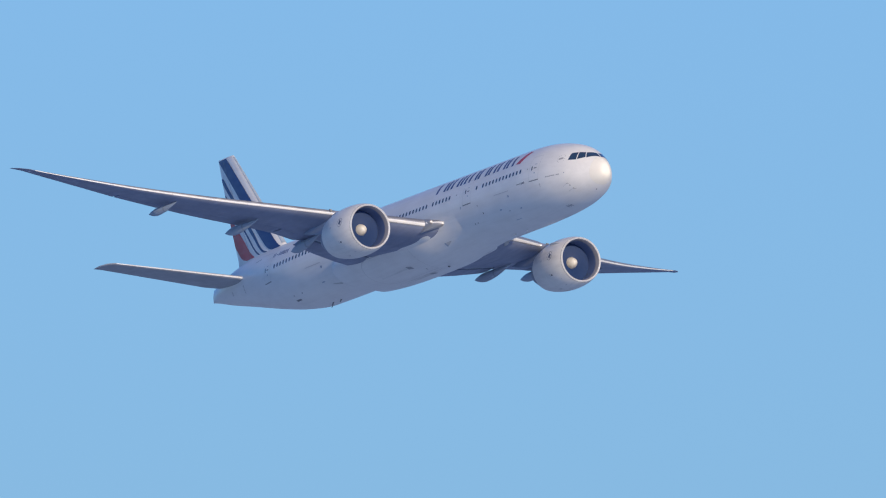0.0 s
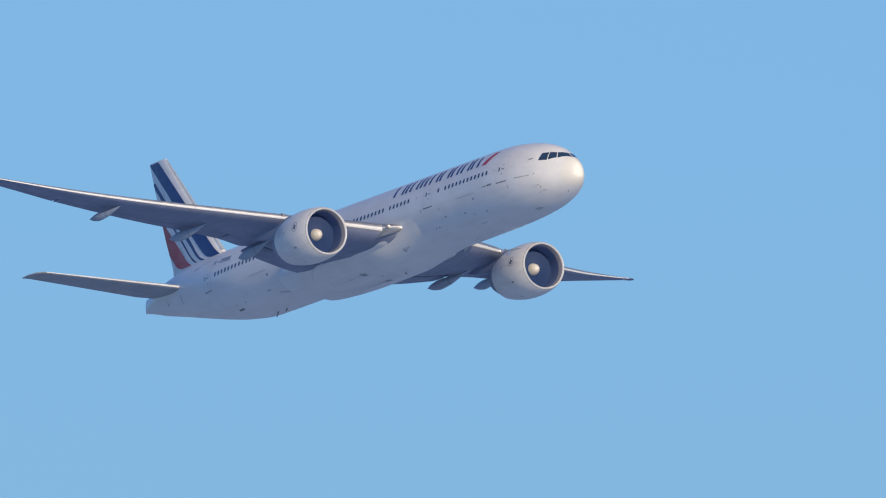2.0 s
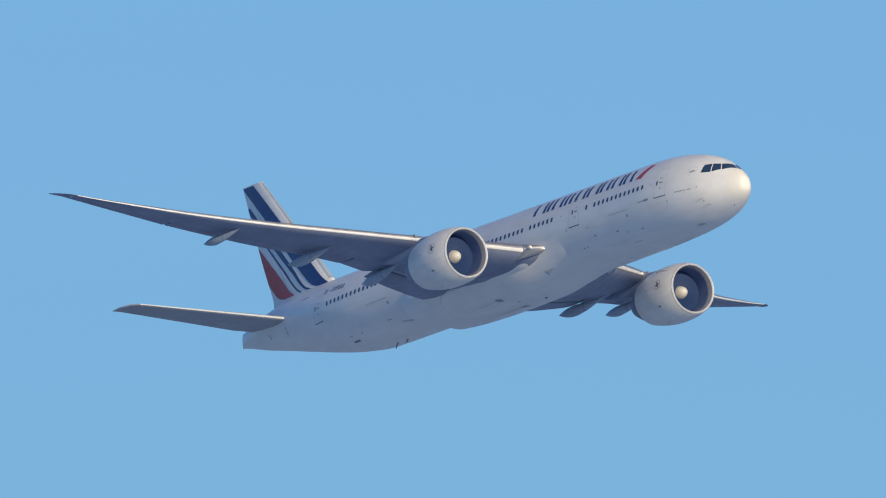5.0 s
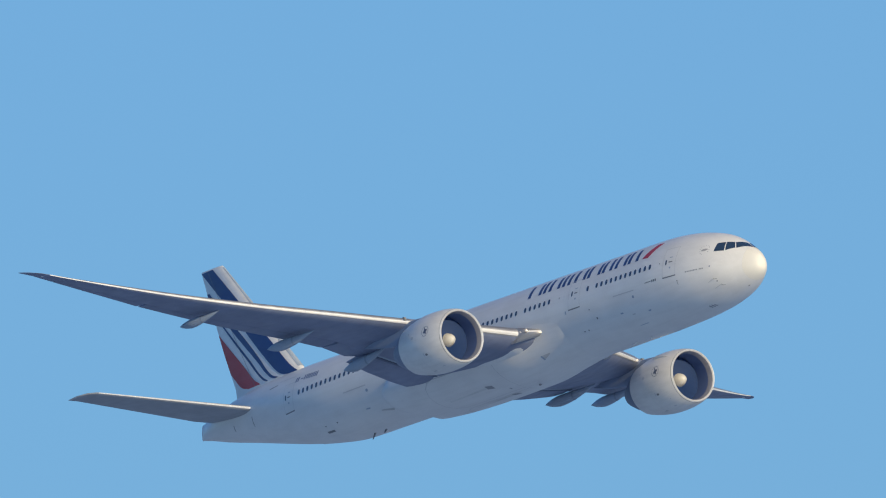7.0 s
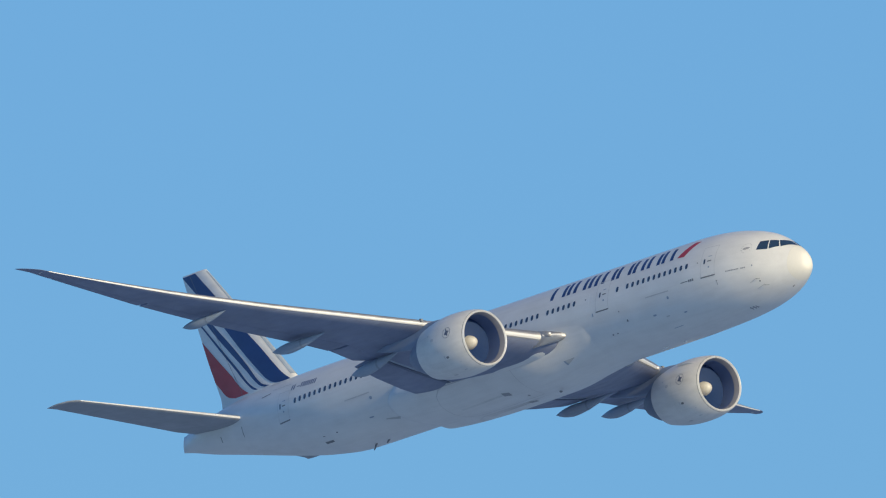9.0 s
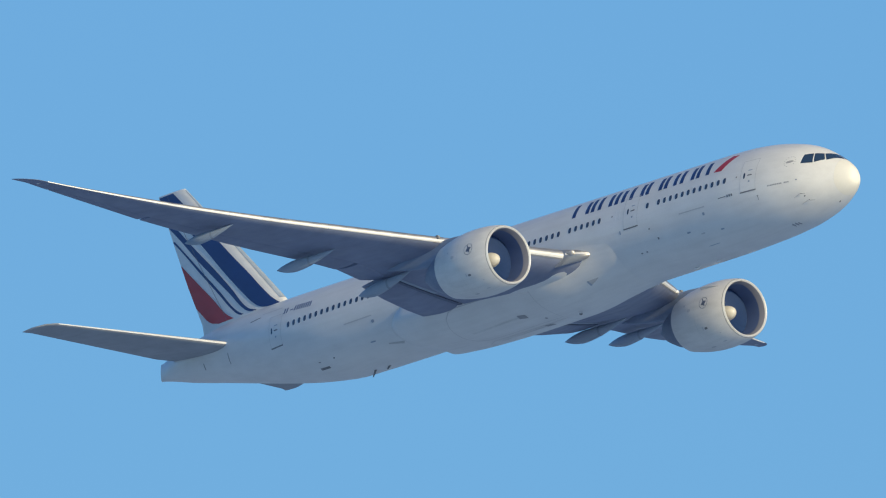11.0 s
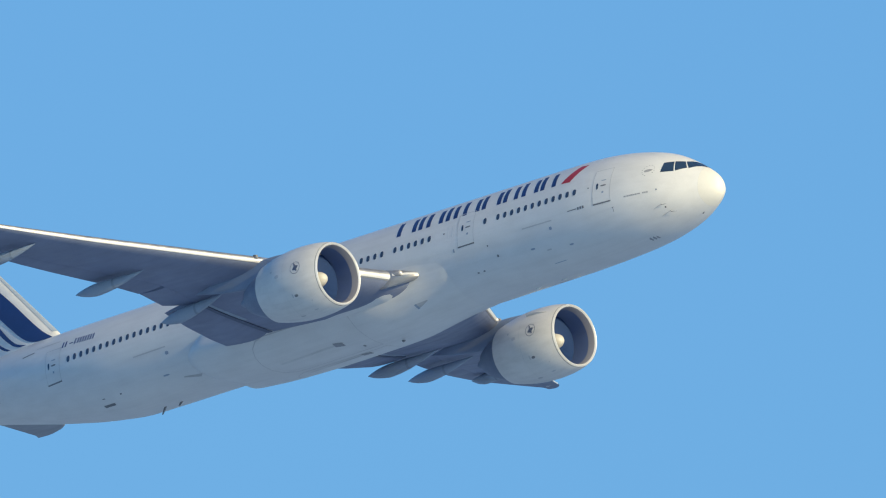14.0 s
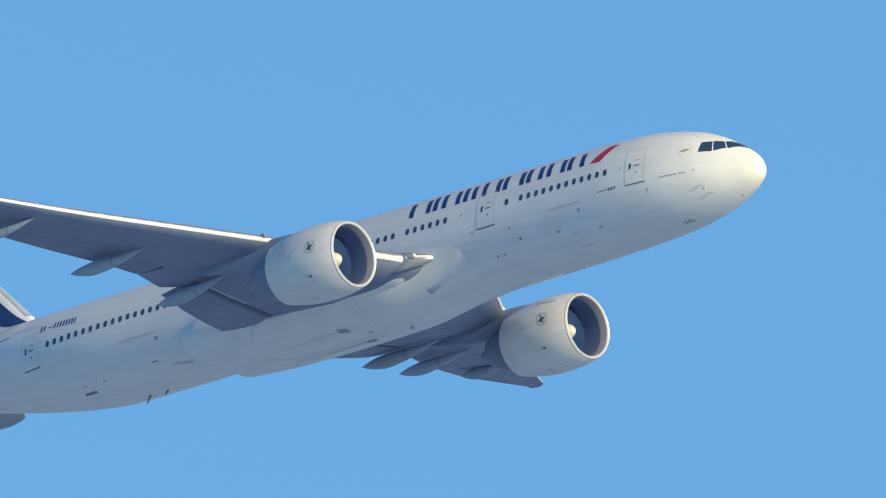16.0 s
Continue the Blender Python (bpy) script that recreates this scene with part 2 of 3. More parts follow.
def foil(u):
    """Half thickness of the section at the chord fraction u, as a share of the thickness; its camber."""
    t = 5 * (0.2969 * math.sqrt(u) - 0.126 * u - 0.3516 * u * u + 0.2843 * u ** 3 - 0.1015 * u ** 4)
    return t, 0.012 * (1 - (2 * u - 1) ** 2) - 0.022 * u * (1 - u) * (1 - 2 * u) * 3


def wing_point(y, u, below, side_sign, grow=0.0):
    """A point of the wing's skin at y, chord fraction u, on the lower or upper face."""
    xl, xt, zl, zt = w_le(y), w_te(y), w_zl(y), w_zt(y)
    c = xl - xt
    t, k = foil(u)
    if not below:
        t *= 1.0 + 1.05 * min(1.0, (6.5 / c) ** 2) * math.exp(-u / 0.045)      # a blunt, drooped nose
    z = zl + (zt - zl) * u + c * k + (-1 if below else 1) * (c * w_th(y) * t + grow)
    return Vector((xl - c * u, side_sign * y, z))


def wing_ring(y, us, sign, grow=0.0):
    return [wing_point(y, u, False, sign, grow) for u in reversed(us)] + [wing_point(y, u, True, sign, grow) for u in us[1:]]


def wing(sign):
    us = [0.5 * (1 - math.cos(math.pi * k / 22)) for k in range(23)]
    def cut(y):
        return [u * (0.72 if y < 8.55 else 0.75) for u in us]
    rings = [wing_ring(y, cut(y), sign) for y in list(np.linspace(0.0, 8.5, 18)) + list(np.linspace(8.6, 28.2, 40))]
    rings += [wing_ring(y, us, sign) for y in np.linspace(28.25, 29.6, 5)]
    # rounded, raked tip
    for k, (dy, sh) in enumerate(((0.3, 0.86), (0.58, 0.66), (0.78, 0.42), (0.86, 0.2))):
        base = wing_ring(29.6, us, sign)
        te = base[0]
        rings.append([Vector((te.x + (p.x - te.x) * sh - 0.1 * (k + 1), p.y + sign * dy, te.z + (p.z - te.z) * sh + 0.04 * (k + 1))) for p in base])
    v, f = loft(rings)
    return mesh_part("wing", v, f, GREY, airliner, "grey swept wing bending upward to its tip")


wing_right, wing_left = wing(-1), wing(1)

# ---- engines ----
ENGINE = (-20.35, 9.61, -2.42)
OUTER = [(0.0, 1.70), (0.03, 1.735), (0.10, 1.77), (0.25, 1.815), (0.6, 1.89), (1.2, 1.97), (2.0, 2.005), (2.7, 1.985), (3.4, 1.91), (4.1, 1.785), (4.75, 1.63)]
INNER = [(0.0, 1.70), (0.03, 1.668), (0.10, 1.63), (0.25, 1.585), (0.5, 1.55), (1.0, 1.535), (1.6, 1.545), (2.05, 1.55)]


OUTER = [(d * 1.03, r * 1.03) for d, r in OUTER]
INNER = [(d, r * 1.022) for d, r in INNER]


def turned(profile, sign, n=64, x0=0.0):
    cx, cy, cz = ENGINE
    return [[Vector((cx - d - x0, sign * cy + r * math.cos(2 * math.pi * j / n), cz + r * math.sin(2 * math.pi * j / n))) for j in range(n)] for d, r in profile]


def engine(sign):
    prof = curve_through([p[0] for p in OUTER], [p[1] for p in OUTER])
    ds = [0.11, 0.18, 0.27, 0.4, 0.6, 0.9, 1.2, 1.6, 2.0, 2.4, 2.8, 3.2, 3.6, 4.0, 4.4, 4.75, 4.89]
    outer = [(d, prof(d)) for d in ds] + [(4.89, 1.63), (4.4, 1.60), (3.8, 1.60)]
    v, f = loft(turned(outer, sign), cap=False)
    cowl = mesh_part("engine", v, f, NACELLE, airliner, "off-white jet engine nacelle under the wing")
    lip = [(d, r) for d, r in reversed(OUTER) if d < 0.12] + [(d, r) for d, r in INNER[1:] if d < 0.12]
    v, f = loft(turned(lip, sign), cap=False)
    mesh_part("inlet_lip", v, f, LIP, cowl, "polished bare-metal inlet lip")
    v, f = loft(turned([p for p in INNER if 0.08 < p[0] < 0.6], sign), cap=False)
    mesh_part("inlet_throat", v, f, THROAT, cowl, "inlet throat ring, painted paler as the lit rim")
    v, f = loft(turned([p for p in INNER if p[0] > 0.4], sign), cap=False)
    mesh_part("inlet_liner_shaded", v, f, LINER, cowl, "acoustic inlet lining, duct shade painted blue")
    v, f = loft(turned([(0.98, 0.01), (0.99, 0.08), (1.03, 0.17), (1.12, 0.27), (1.28, 0.37), (1.48, 0.44), (1.7, 0.49)], sign, 32))
    mesh_part("spinner", v, f, SPIN, cowl, "cream conical fan spinner")
    v, f = loft(turned([(2.06, 1.61), (2.07, 0.02)], sign, 48), cap=False)
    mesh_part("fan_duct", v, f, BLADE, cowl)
    v, f = loft(turned([(3.9, 1.40), (4.9, 1.40), (5.4, 1.33), (5.9, 1.17), (6.4, 0.92), (6.7, 0.76)], sign, 64), cap=False)
    mesh_part("core_cowl", v, f, BLUEMETAL, cowl, "metal core cowl, blue shade put into its colour")
    v, f = loft(turned([(6.2, 0.52), (6.8, 0.42), (7.4, 0.2), (7.6, 0.03)], sign, 32))
    mesh_part("exhaust_plug", v, f, BLUEMETAL, cowl)
    v, f = loft(turned([(3.8, 1.62), (3.85, 1.3)], sign, 48), cap=False)
    mesh_part("nozzle_wall", v, f, DARK, cowl)
    return cowl


engine_right, engine_left = engine(-1), engine(1)


def pylon(sign):
    """A streamlined strut from the nacelle's crown back under the wing, widest at the leading edge."""
    at = [-21.8, -23.0, -24.5, -25.6, -27.1, -28.7, -30.2, -31.4]
    top = curve_through([-x for x in at], [-0.66, -0.46, -0.30, -0.24, -0.28, -0.48, -0.74, -0.95])
    foot = curve_through([-x for x in at], [-0.68, -0.84, -1.48, -1.60, -1.66, -1.52, -1.26, -0.98])
    wide = curve_through([-x for x in at], [0.03, 0.26, 0.32, 0.29, 0.21, 0.13, 0.07, 0.02])
    rings = []
    for x in np.linspace(at[0], at[-1], 30):
        zt, zb, w = top(-x), foot(-x), wide(-x)
        ring = []
        for j in range(24):
            c, h = math.cos(2 * math.pi * j / 24), math.sin(2 * math.pi * j / 24)
            ring.append((x, sign * 9.55 + w * math.copysign(abs(c) ** 0.6, c), (zt + zb) / 2 + (zt - zb) / 2 * math.copysign(abs(h) ** 0.6, h)))
        rings.append(ring)
    v, f = loft(rings)
    return mesh_part("pylon", v, f, PYLON, airliner, "blue-grey engine pylon, shade under the wing painted in")


for sgn in (-1, 1):
    pylon(sgn)

# ---- tail ----
FIN_FORWARD = 0.32
FIN = [(2.5, -50.9, -59.1, 0.115), (3.3, -51.42, -59.2, 0.11), (6.1, -54.22, -60.5, 0.105), (9.1, -57.25, -61.75, 0.10), (12.3, -60.5, -63.02, 0.095), (12.38, -60.62, -63.03, 0.06)]
FIN = [(z, a + FIN_FORWARD, b + FIN_FORWARD, th) for z, a, b, th in FIN]


def upright_foil(rows, us):
    rings = []
    for z, xl, xt, th in rows:
        c = xl - xt
        rings.append([(xl - c * u, -c * th * foil(u)[0], z) for u in reversed(us)] + [(xl - c * u, c * th * foil(u)[0], z) for u in us[1:]])
    return loft(rings)


us_tail = [0.5 * (1 - math.cos(math.pi * k / 18)) for k in range(19)]
fin_rows = []
ff = [(lambda z, k=k: float(np.interp(z, [r[0] for r in FIN], [r[k] for r in FIN]))) for k in (1, 2, 3)]
for z in list(np.linspace(2.5, 12.3, 23)) + [12.34, 12.38]:
    fin_rows.append((z, ff[0](z), ff[1](z), ff[2](z)))
v, f = upright_foil(fin_rows, us_tail)
fin = mesh_part("tail_fin", v, f, WHITE, airliner, "white vertical tail fin with slanted navy and red stripes")


def stabilizer(sign):
    #       y: leading x, trailing x, z leading, z trailing
    rows = [(0.3, -52.9, -60.7, 0.74, 1.40), (1.9, -54.2, -61.2, 0.86, 1.42), (10.2, -60.75, -63.1, 2.15, 2.05), (10.55, -61.3, -63.3, 2.17, 2.08), (10.76, -62.1, -63.42, 2.14, 2.1)]
    rings = []
    for y in [0.3, 1.1] + list(np.linspace(1.9, 10.2, 12)) + [10.4, 10.55, 10.7, 10.76]:
        xl, xt, zl, zt = (float(np.interp(y, [r[0] for r in rows], [r[k] for r in rows])) for k in range(1, 5))
        c = xl - xt
        rings.append([(xl - c * u, sign * y, zl + (zt - zl) * u + c * 0.082 * foil(u)[0]) for u in reversed(us_tail)]
                     + [(xl - c * u, sign * y, zl + (zt - zl) * u - c * 0.082 * foil(u)[0]) for u in us_tail[1:]])
    v, f = loft(rings)
    return mesh_part("tailplane", v, f, TAILGREY, airliner, "grey horizontal tailplane")


stab_right, stab_left = stabilizer(-1), stabilizer(1)

# ---- wing details ----
def slat(sign, y0, y1, parent, under):
    """The movable leading edge: a grey upper shell just proud of the wing, with a metal nose strip whose glint is
    painted near-white.
    """
    n = max(3, int((y1 - y0) / 0.5) + 1)
    ys = np.linspace(y0, y1, n)
    v, f = loft([[wing_point(y, u, False, sign, 0.016) for u in (0.035, 0.022, 0.012, 0.005, 0.0012, 0.0)] + [wing_point(y, u, True, sign, 0.014) for u in (0.003, 0.007, 0.011)] for y in ys], close_ring=False, cap=False)
    ob = mesh_part("slat", v, f, SLATTOP, parent, "grey leading-edge slat with a glint painted along its nose")
    v, f = loft([[wing_point(y, u, False, sign, 0.02) + Vector((0.006, 0, 0)) for u in (0.0001,)] + [wing_point(y, u * under, True, sign, 0.02) + Vector((0.006, 0, 0)) for u in (0.0, 0.04, 0.12, 0.25, 0.5, 0.75, 1.0)] for y in ys], close_ring=False, cap=False)
    mesh_part("slat_nose", v, f, BRIGHT, ob, "bare-metal slat nose, glint painted near-white")
    return ob


def flap(sign, y0, y1, parent, name, label, front=0.735, sink=0.55, drop=0.0, inner=None):
    """A trailing-edge surface of its own section behind the cut of the wing."""
    us = [0.5 * (1 - math.cos(math.pi * k / 12)) for k in range(13)]
    rings = []
    for y in np.linspace(y0, y1, max(2, int((y1 - y0) / 1.5) + 1)):
        hi, lo = wing_point(y, front, False, sign), wing_point(y, front, True, sign)
        a = hi.lerp(lo, sink)
        b = Vector((w_te(y), sign * y, w_zt(y) - (drop if inner is None else inner + (drop - inner) * (y - y0) / (y1 - y0))))
        c = (a - b).length
        rings.append([a.lerp(b, u) + Vector((0, 0, 0.13 * c * foil(u)[0])) for u in reversed(us)]
                     + [a.lerp(b, u) - Vector((0, 0, 0.13 * c * foil(u)[0])) for u in us[1:]])
    v, f = loft(rings)
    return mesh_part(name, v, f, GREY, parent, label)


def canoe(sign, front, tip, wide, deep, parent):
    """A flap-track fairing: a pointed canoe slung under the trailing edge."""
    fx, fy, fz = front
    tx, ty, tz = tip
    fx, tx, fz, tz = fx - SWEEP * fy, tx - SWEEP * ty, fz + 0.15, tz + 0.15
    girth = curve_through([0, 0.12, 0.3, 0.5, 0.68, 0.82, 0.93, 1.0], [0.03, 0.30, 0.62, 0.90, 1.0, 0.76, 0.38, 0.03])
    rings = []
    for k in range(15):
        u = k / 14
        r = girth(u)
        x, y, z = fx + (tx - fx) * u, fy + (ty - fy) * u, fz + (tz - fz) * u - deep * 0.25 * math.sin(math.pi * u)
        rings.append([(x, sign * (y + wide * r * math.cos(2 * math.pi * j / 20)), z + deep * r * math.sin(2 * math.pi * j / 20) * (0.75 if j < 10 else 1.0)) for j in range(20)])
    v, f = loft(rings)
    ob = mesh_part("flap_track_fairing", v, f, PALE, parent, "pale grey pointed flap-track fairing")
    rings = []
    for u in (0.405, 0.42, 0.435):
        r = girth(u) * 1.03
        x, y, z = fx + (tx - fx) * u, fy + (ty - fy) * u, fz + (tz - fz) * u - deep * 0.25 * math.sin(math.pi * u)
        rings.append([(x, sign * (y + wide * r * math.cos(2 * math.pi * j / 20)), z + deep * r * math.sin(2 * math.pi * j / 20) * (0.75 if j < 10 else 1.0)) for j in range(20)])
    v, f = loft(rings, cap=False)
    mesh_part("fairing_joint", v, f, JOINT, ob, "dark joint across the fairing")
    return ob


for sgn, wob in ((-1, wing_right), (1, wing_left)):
    slat(sgn, 3.75, 8.75, wob, 0.0055)
    for a, b in ((9.6, 15.3), (15.31, 20.2), (20.21, 25.0), (25.01, 29.2)):
        slat(sgn, a, b, wob, 0.0075)
    flap(sgn, 2.6, 8.45, wob, "inboard_flap", "grey inboard trailing-edge flap", front=0.75, sink=0.85)
    flap(sgn, 8.6, 10.7, wob, "flaperon", "grey drooped flaperon behind the engine", drop=-0.04, inner=-0.36, sink=0.85)
    flap(sgn, 10.8, 22.3, wob, "outboard_flap", "grey outboard trailing-edge flap", sink=0.6)
    flap(sgn, 22.42, 28.18, wob, "aileron", "grey aileron near the wing tip", front=0.742, sink=0.5)
    canoe(sgn, (-29.7, 8.75, -1.20), (-34.95, 8.4, -1.62), 0.32, 0.45, wob)
    canoe(sgn, (-31.2, 13.4, -0.32), (-36.4, 13.5, -0.55), 0.30, 0.42, wob)
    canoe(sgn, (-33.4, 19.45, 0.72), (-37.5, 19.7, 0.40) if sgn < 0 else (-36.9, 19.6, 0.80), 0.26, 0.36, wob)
    # roof of the slot ahead of the inboard flap, the shade in it painted dark
    rings = []
    for y in np.linspace(2.6, 8.45, 6):
        top = [wing_point(y, u, False, sgn, 0.004) for u in (0.69, 0.75, 0.80, 0.86)]
        rings.append(top + [p - Vector((0, 0, 0.03)) for p in reversed(top)])
    v, f = loft(rings)
    mesh_part("flap_shroud", v, f, DARK, wob, "shroud over the flap slot, painted dark for its shade")
    # strips ahead of the inboard flap: slot shade painted dark, and before it the lit cove edge painted pale
    for name, ya, yb, ua, ub, off, m, lab in (("slot_shade_strip", 3.5, 8.35, 0.722, 0.748, 0.05, LOGO, "dark strip painting the shade in the flap slot"), ("lit_cove_strip", 5.4, 8.2, 0.692, 0.718, 0.012, PALE, "pale strip painting the lit cove edge")):
        rings = []
        for y in np.linspace(ya, yb, 8):
            low_side = [wing_point(y, u, True, sgn, off) for u in np.linspace(ua, ub, 4)]
            rings.append(low_side + [p + Vector((0, 0, 0.04)) for p in reversed(low_side)])
        v, f = loft(rings)
        mesh_part(name, v, f, m, wob, lab)
    # glove at the wing root: the leading edge sweeps forward into the body, with a landing light in it
    glove_le = curve_through([2.6, 3.0, 3.3, 3.55, 3.85], [20.42, 20.55, 20.80, 21.14, 21.7])
    depth = [0.0, 0.012, 0.05, 0.12, 0.24, 0.42, 0.68, 0.95]
    rings, nose = [], []
    for y in np.linspace(2.6, 3.84, 12):
        x, z = -glove_le(y), -1.20 + 0.05 * (y - 3.0)
        rise = [math.sqrt(max(0.0, 1 - (1 - min(d, 0.6) / 0.6) ** 2)) for d in depth]
        rings.append([(x - d, sgn * y, z + (0.22 + 0.19 * (y - 2.6)) * h) for d, h in reversed(list(zip(depth, rise)))] + [(x - d, sgn * y, z - (0.12 + 0.38 * (y - 2.6)) * h) for d, h in list(zip(depth, rise))[1:]])
        nose.append([(x - d + 0.012, sgn * (y + 0.006), z + h) for d, h in ((0.05, 0.13), (0.02, 0.08), (0.0, 0.02), (0.0, 0.0))])
    v, f = loft(rings)
    glove = mesh_part("wing_glove", v, f, SLATTOP, wob, "grey metal glove at the wing root")
    v, f = loft(nose, close_ring=False, cap=False)
    mesh_part("glove_nose", v, f, BRIGHT, glove, "near-white strip painting the glint on the glove's edge")
    for x, size, m, name, lab in ((-21.22, 0.15, EMBLEM, "light_bezel", "dark bezel round the landing light"), (-21.17, 0.085, BRIGHT, "landing_light", "round landing light lens in the wing root")):
        rings = [[(x + d, sgn * (3.66 + size * r * math.cos(math.pi * j / 8)), -1.06 + size * r * math.sin(math.pi * j / 8)) for j in range(16)] for d, r in ((-0.45, 1.0), (0.0, 1.0), (0.05, 0.8), (0.07, 0.35))]
        v, f = loft(rings)
        mesh_part(name, v, f, m, glove, lab)
    # white fillet that carries the body out to the underside of the wing root
    across = curve_through([21.1, 21.5, 22.2, 23.5, 26.0, 28.5, 30.0], [0.05, 0.50, 1.0, 1.34, 1.35, 0.8, 0.3])
    down = curve_through([21.1, 21.5, 22.2, 23.5, 26.0, 28.5, 30.0], [0.05, 0.33, 0.60, 0.86, 0.98, 0.88, 0.6])
    rings = []
    for x in np.linspace(21.1, 30.0, 32):
        rings.append([(-x, sgn * (2.55 + across(x) * math.cos(2 * math.pi * j / 32)), -1.30 - 0.02 * (x - 21.1) + down(x) * math.sin(2 * math.pi * j / 32)) for j in range(32)])
    v, f = loft(rings)
    mesh_part("root_fillet", v, f, WHITE, wob, "white fillet between the wing root and the body")
    # small metal seal at the end of the inboard slat, beside the engine
    c = wing_point(8.85, 0.0, True, sgn) + Vector((0.06, 0, -0.02))
    rings = [[c + Vector((-d, 0.13 * r * math.cos(math.pi * j / 5), 0.11 * r * math.sin(math.pi * j / 5))) for j in range(10)] for d, r in ((0.0, 0.3), (0.05, 0.9), (0.3, 1.0), (0.42, 0.5))]
    v, f = loft(rings)
    mesh_part("slat_end_seal", v, f, BRIGHT, wob, "small bright metal seal at the slat end")
    # small dark bracket standing on the outboard slat near its inner end
    c = wing_point(9.9, 0.0012, False, sgn)
    rings = [[c + Vector((0.02 - d, sgn * w * s_, h)) for s_, h in ((-1, 0.0), (1, 0.0), (1, hi), (-1, hi))] for d, w, hi in ((-0.06, 0.05, 0.05), (0.0, 0.09, 0.22), (0.16, 0.09, 0.24), (0.3, 0.05, 0.1))]
    v, f = loft(rings)
    mesh_part("slat_bracket", v, f, LINE, wob, "small dark bracket at the slat end")
    # tip: light housing and static dischargers
    rings = [[wing_point(29.25, 0.12, False, sgn) + Vector((-d, 0.045 * math.cos(math.pi * j / 4), 0.02 * r + 0.045 * r * math.sin(math.pi * j / 4))) for j in range(8)] for d, r in ((0.0, 0.2), (0.12, 1.0), (0.55, 1.0), (0.75, 0.2))]
    v, f = loft(rings)
    mesh_part("wingtip_light", v, f, LIP, wob, "small clear light housing on the wing tip")


# ---- patches that lie on the fuselage, the fairing, the nacelles and the fin ----
def on_body(p, off):
    s = NOSE - p.x
    z0 = waist(s)
    r = (crown(s) - z0) if p.z >= z0 else (z0 - keel(s))
    return skin(p.x, math.atan2((p.z - z0) / r, p.y / half(s)), off)


def on_belly(p, off):
    s = NOSE - p.x
    z0 = waist(s)
    return fair(p.x, math.atan2((p.z - z0) / (z0 - keel(s)), p.y / half(s)), off)


cowl_radius = curve_through([p[0] for p in OUTER], [p[1] for p in OUTER])


def on_cowl(p, off):
    cx, cy, cz = ENGINE
    sg = 1 if p.y > 0 else -1
    a = math.atan2(p.z - cz, p.y - sg * cy)
    r = cowl_radius(cx - p.x) + off
    return Vector((p.x, sg * cy + r * math.cos(a), cz + r * math.sin(a)))


def patch(name, corners, place, off, mat, parent, label="", nu=6, nv=4):
    """A thin applied piece: a grid between four corners, laid on a surface, with a rim that goes down into it."""
    c = [Vector(q) for q in corners]
    verts, faces = [], []
    for i in range(nu + 1):
        for j in range(nv + 1):
            a, b = c[0].lerp(c[1], i / nu), c[3].lerp(c[2], i / nu)
            verts.append(place(a.lerp(b, j / nv), off))
    for i in range(nu):
        for j in range(nv):
            k = i * (nv + 1) + j
            faces.append((k, k + 1, k + nv + 2, k + nv + 1))
    return mesh_part(name, verts, faces, mat, parent, label)


def disc(name, centre, across, up, place, off, mat, parent, label="", hole=0.0, n=20, power=2.0):
    """A round or rounded-square piece laid on a surface; hole is the share cut out of its middle."""
    c, u, w = Vector(centre), Vector(across), Vector(up)
    ring = []
    for j in range(n):
        a = 2 * math.pi * j / n
        ca, sa = math.cos(a), math.sin(a)
        ring.append(u * math.copysign(abs(ca) ** (2 / power), ca) + w * math.copysign(abs(sa) ** (2 / power), sa))
    if hole:
        verts = [place(c + q, off) for q in ring] + [place(c + q * hole, off) for q in ring]
        faces = [(j, (j + 1) % n, n + (j + 1) % n, n + j) for j in range(n)]
    else:
        verts = [place(c + q, off) for q in ring] + [place(c + q * 0.5, off * 1.3) for q in ring] + [place(c, off * 1.3)]
        faces = [(j, (j + 1) % n, n + (j + 1) % n, n + j) for j in range(n)] + [(n + j, n + (j + 1) % n, 2 * n) for j in range(n)]
    return mesh_part(name, verts, faces, mat, parent, label)


def sb(x, z, sign=-1):
    return side(x, z, 0.0, sign)


def band(name, x0, z0, x1, z1, width, mat, parent, label="", off=0.008, sign=-1, nu=6):
    """A narrow strip along the side from (x0, z0) to (x1, z1)."""
    d = Vector((x1 - x0, 0, z1 - z0))
    n = Vector((-d.z, 0, d.x)).normalized() * width / 2
    return patch(name, [sb(x0 + n.x, z0 + n.z, sign), sb(x1 + n.x, z1 + n.z, sign), sb(x1 - n.x, z1 - n.z, sign), sb(x0 - n.x, z0 - n.z, sign)], on_body, off, mat, parent, label, nu, 1)


# ---- cabin windows ----
PITCH = 0.533
window_mesh = {}
xs = [-8.26 - PITCH * k for k in range(12)] + [-15.13] + [-19.45 - PITCH * k for k in range(6)]
xs += [-23.14 - PITCH * k for k in range(20)] + [-39.85 + 0.0 - 0.5333 * k for k in range(16)] + [-39.85 + 0.5333 * k for k in range(1, 4)]
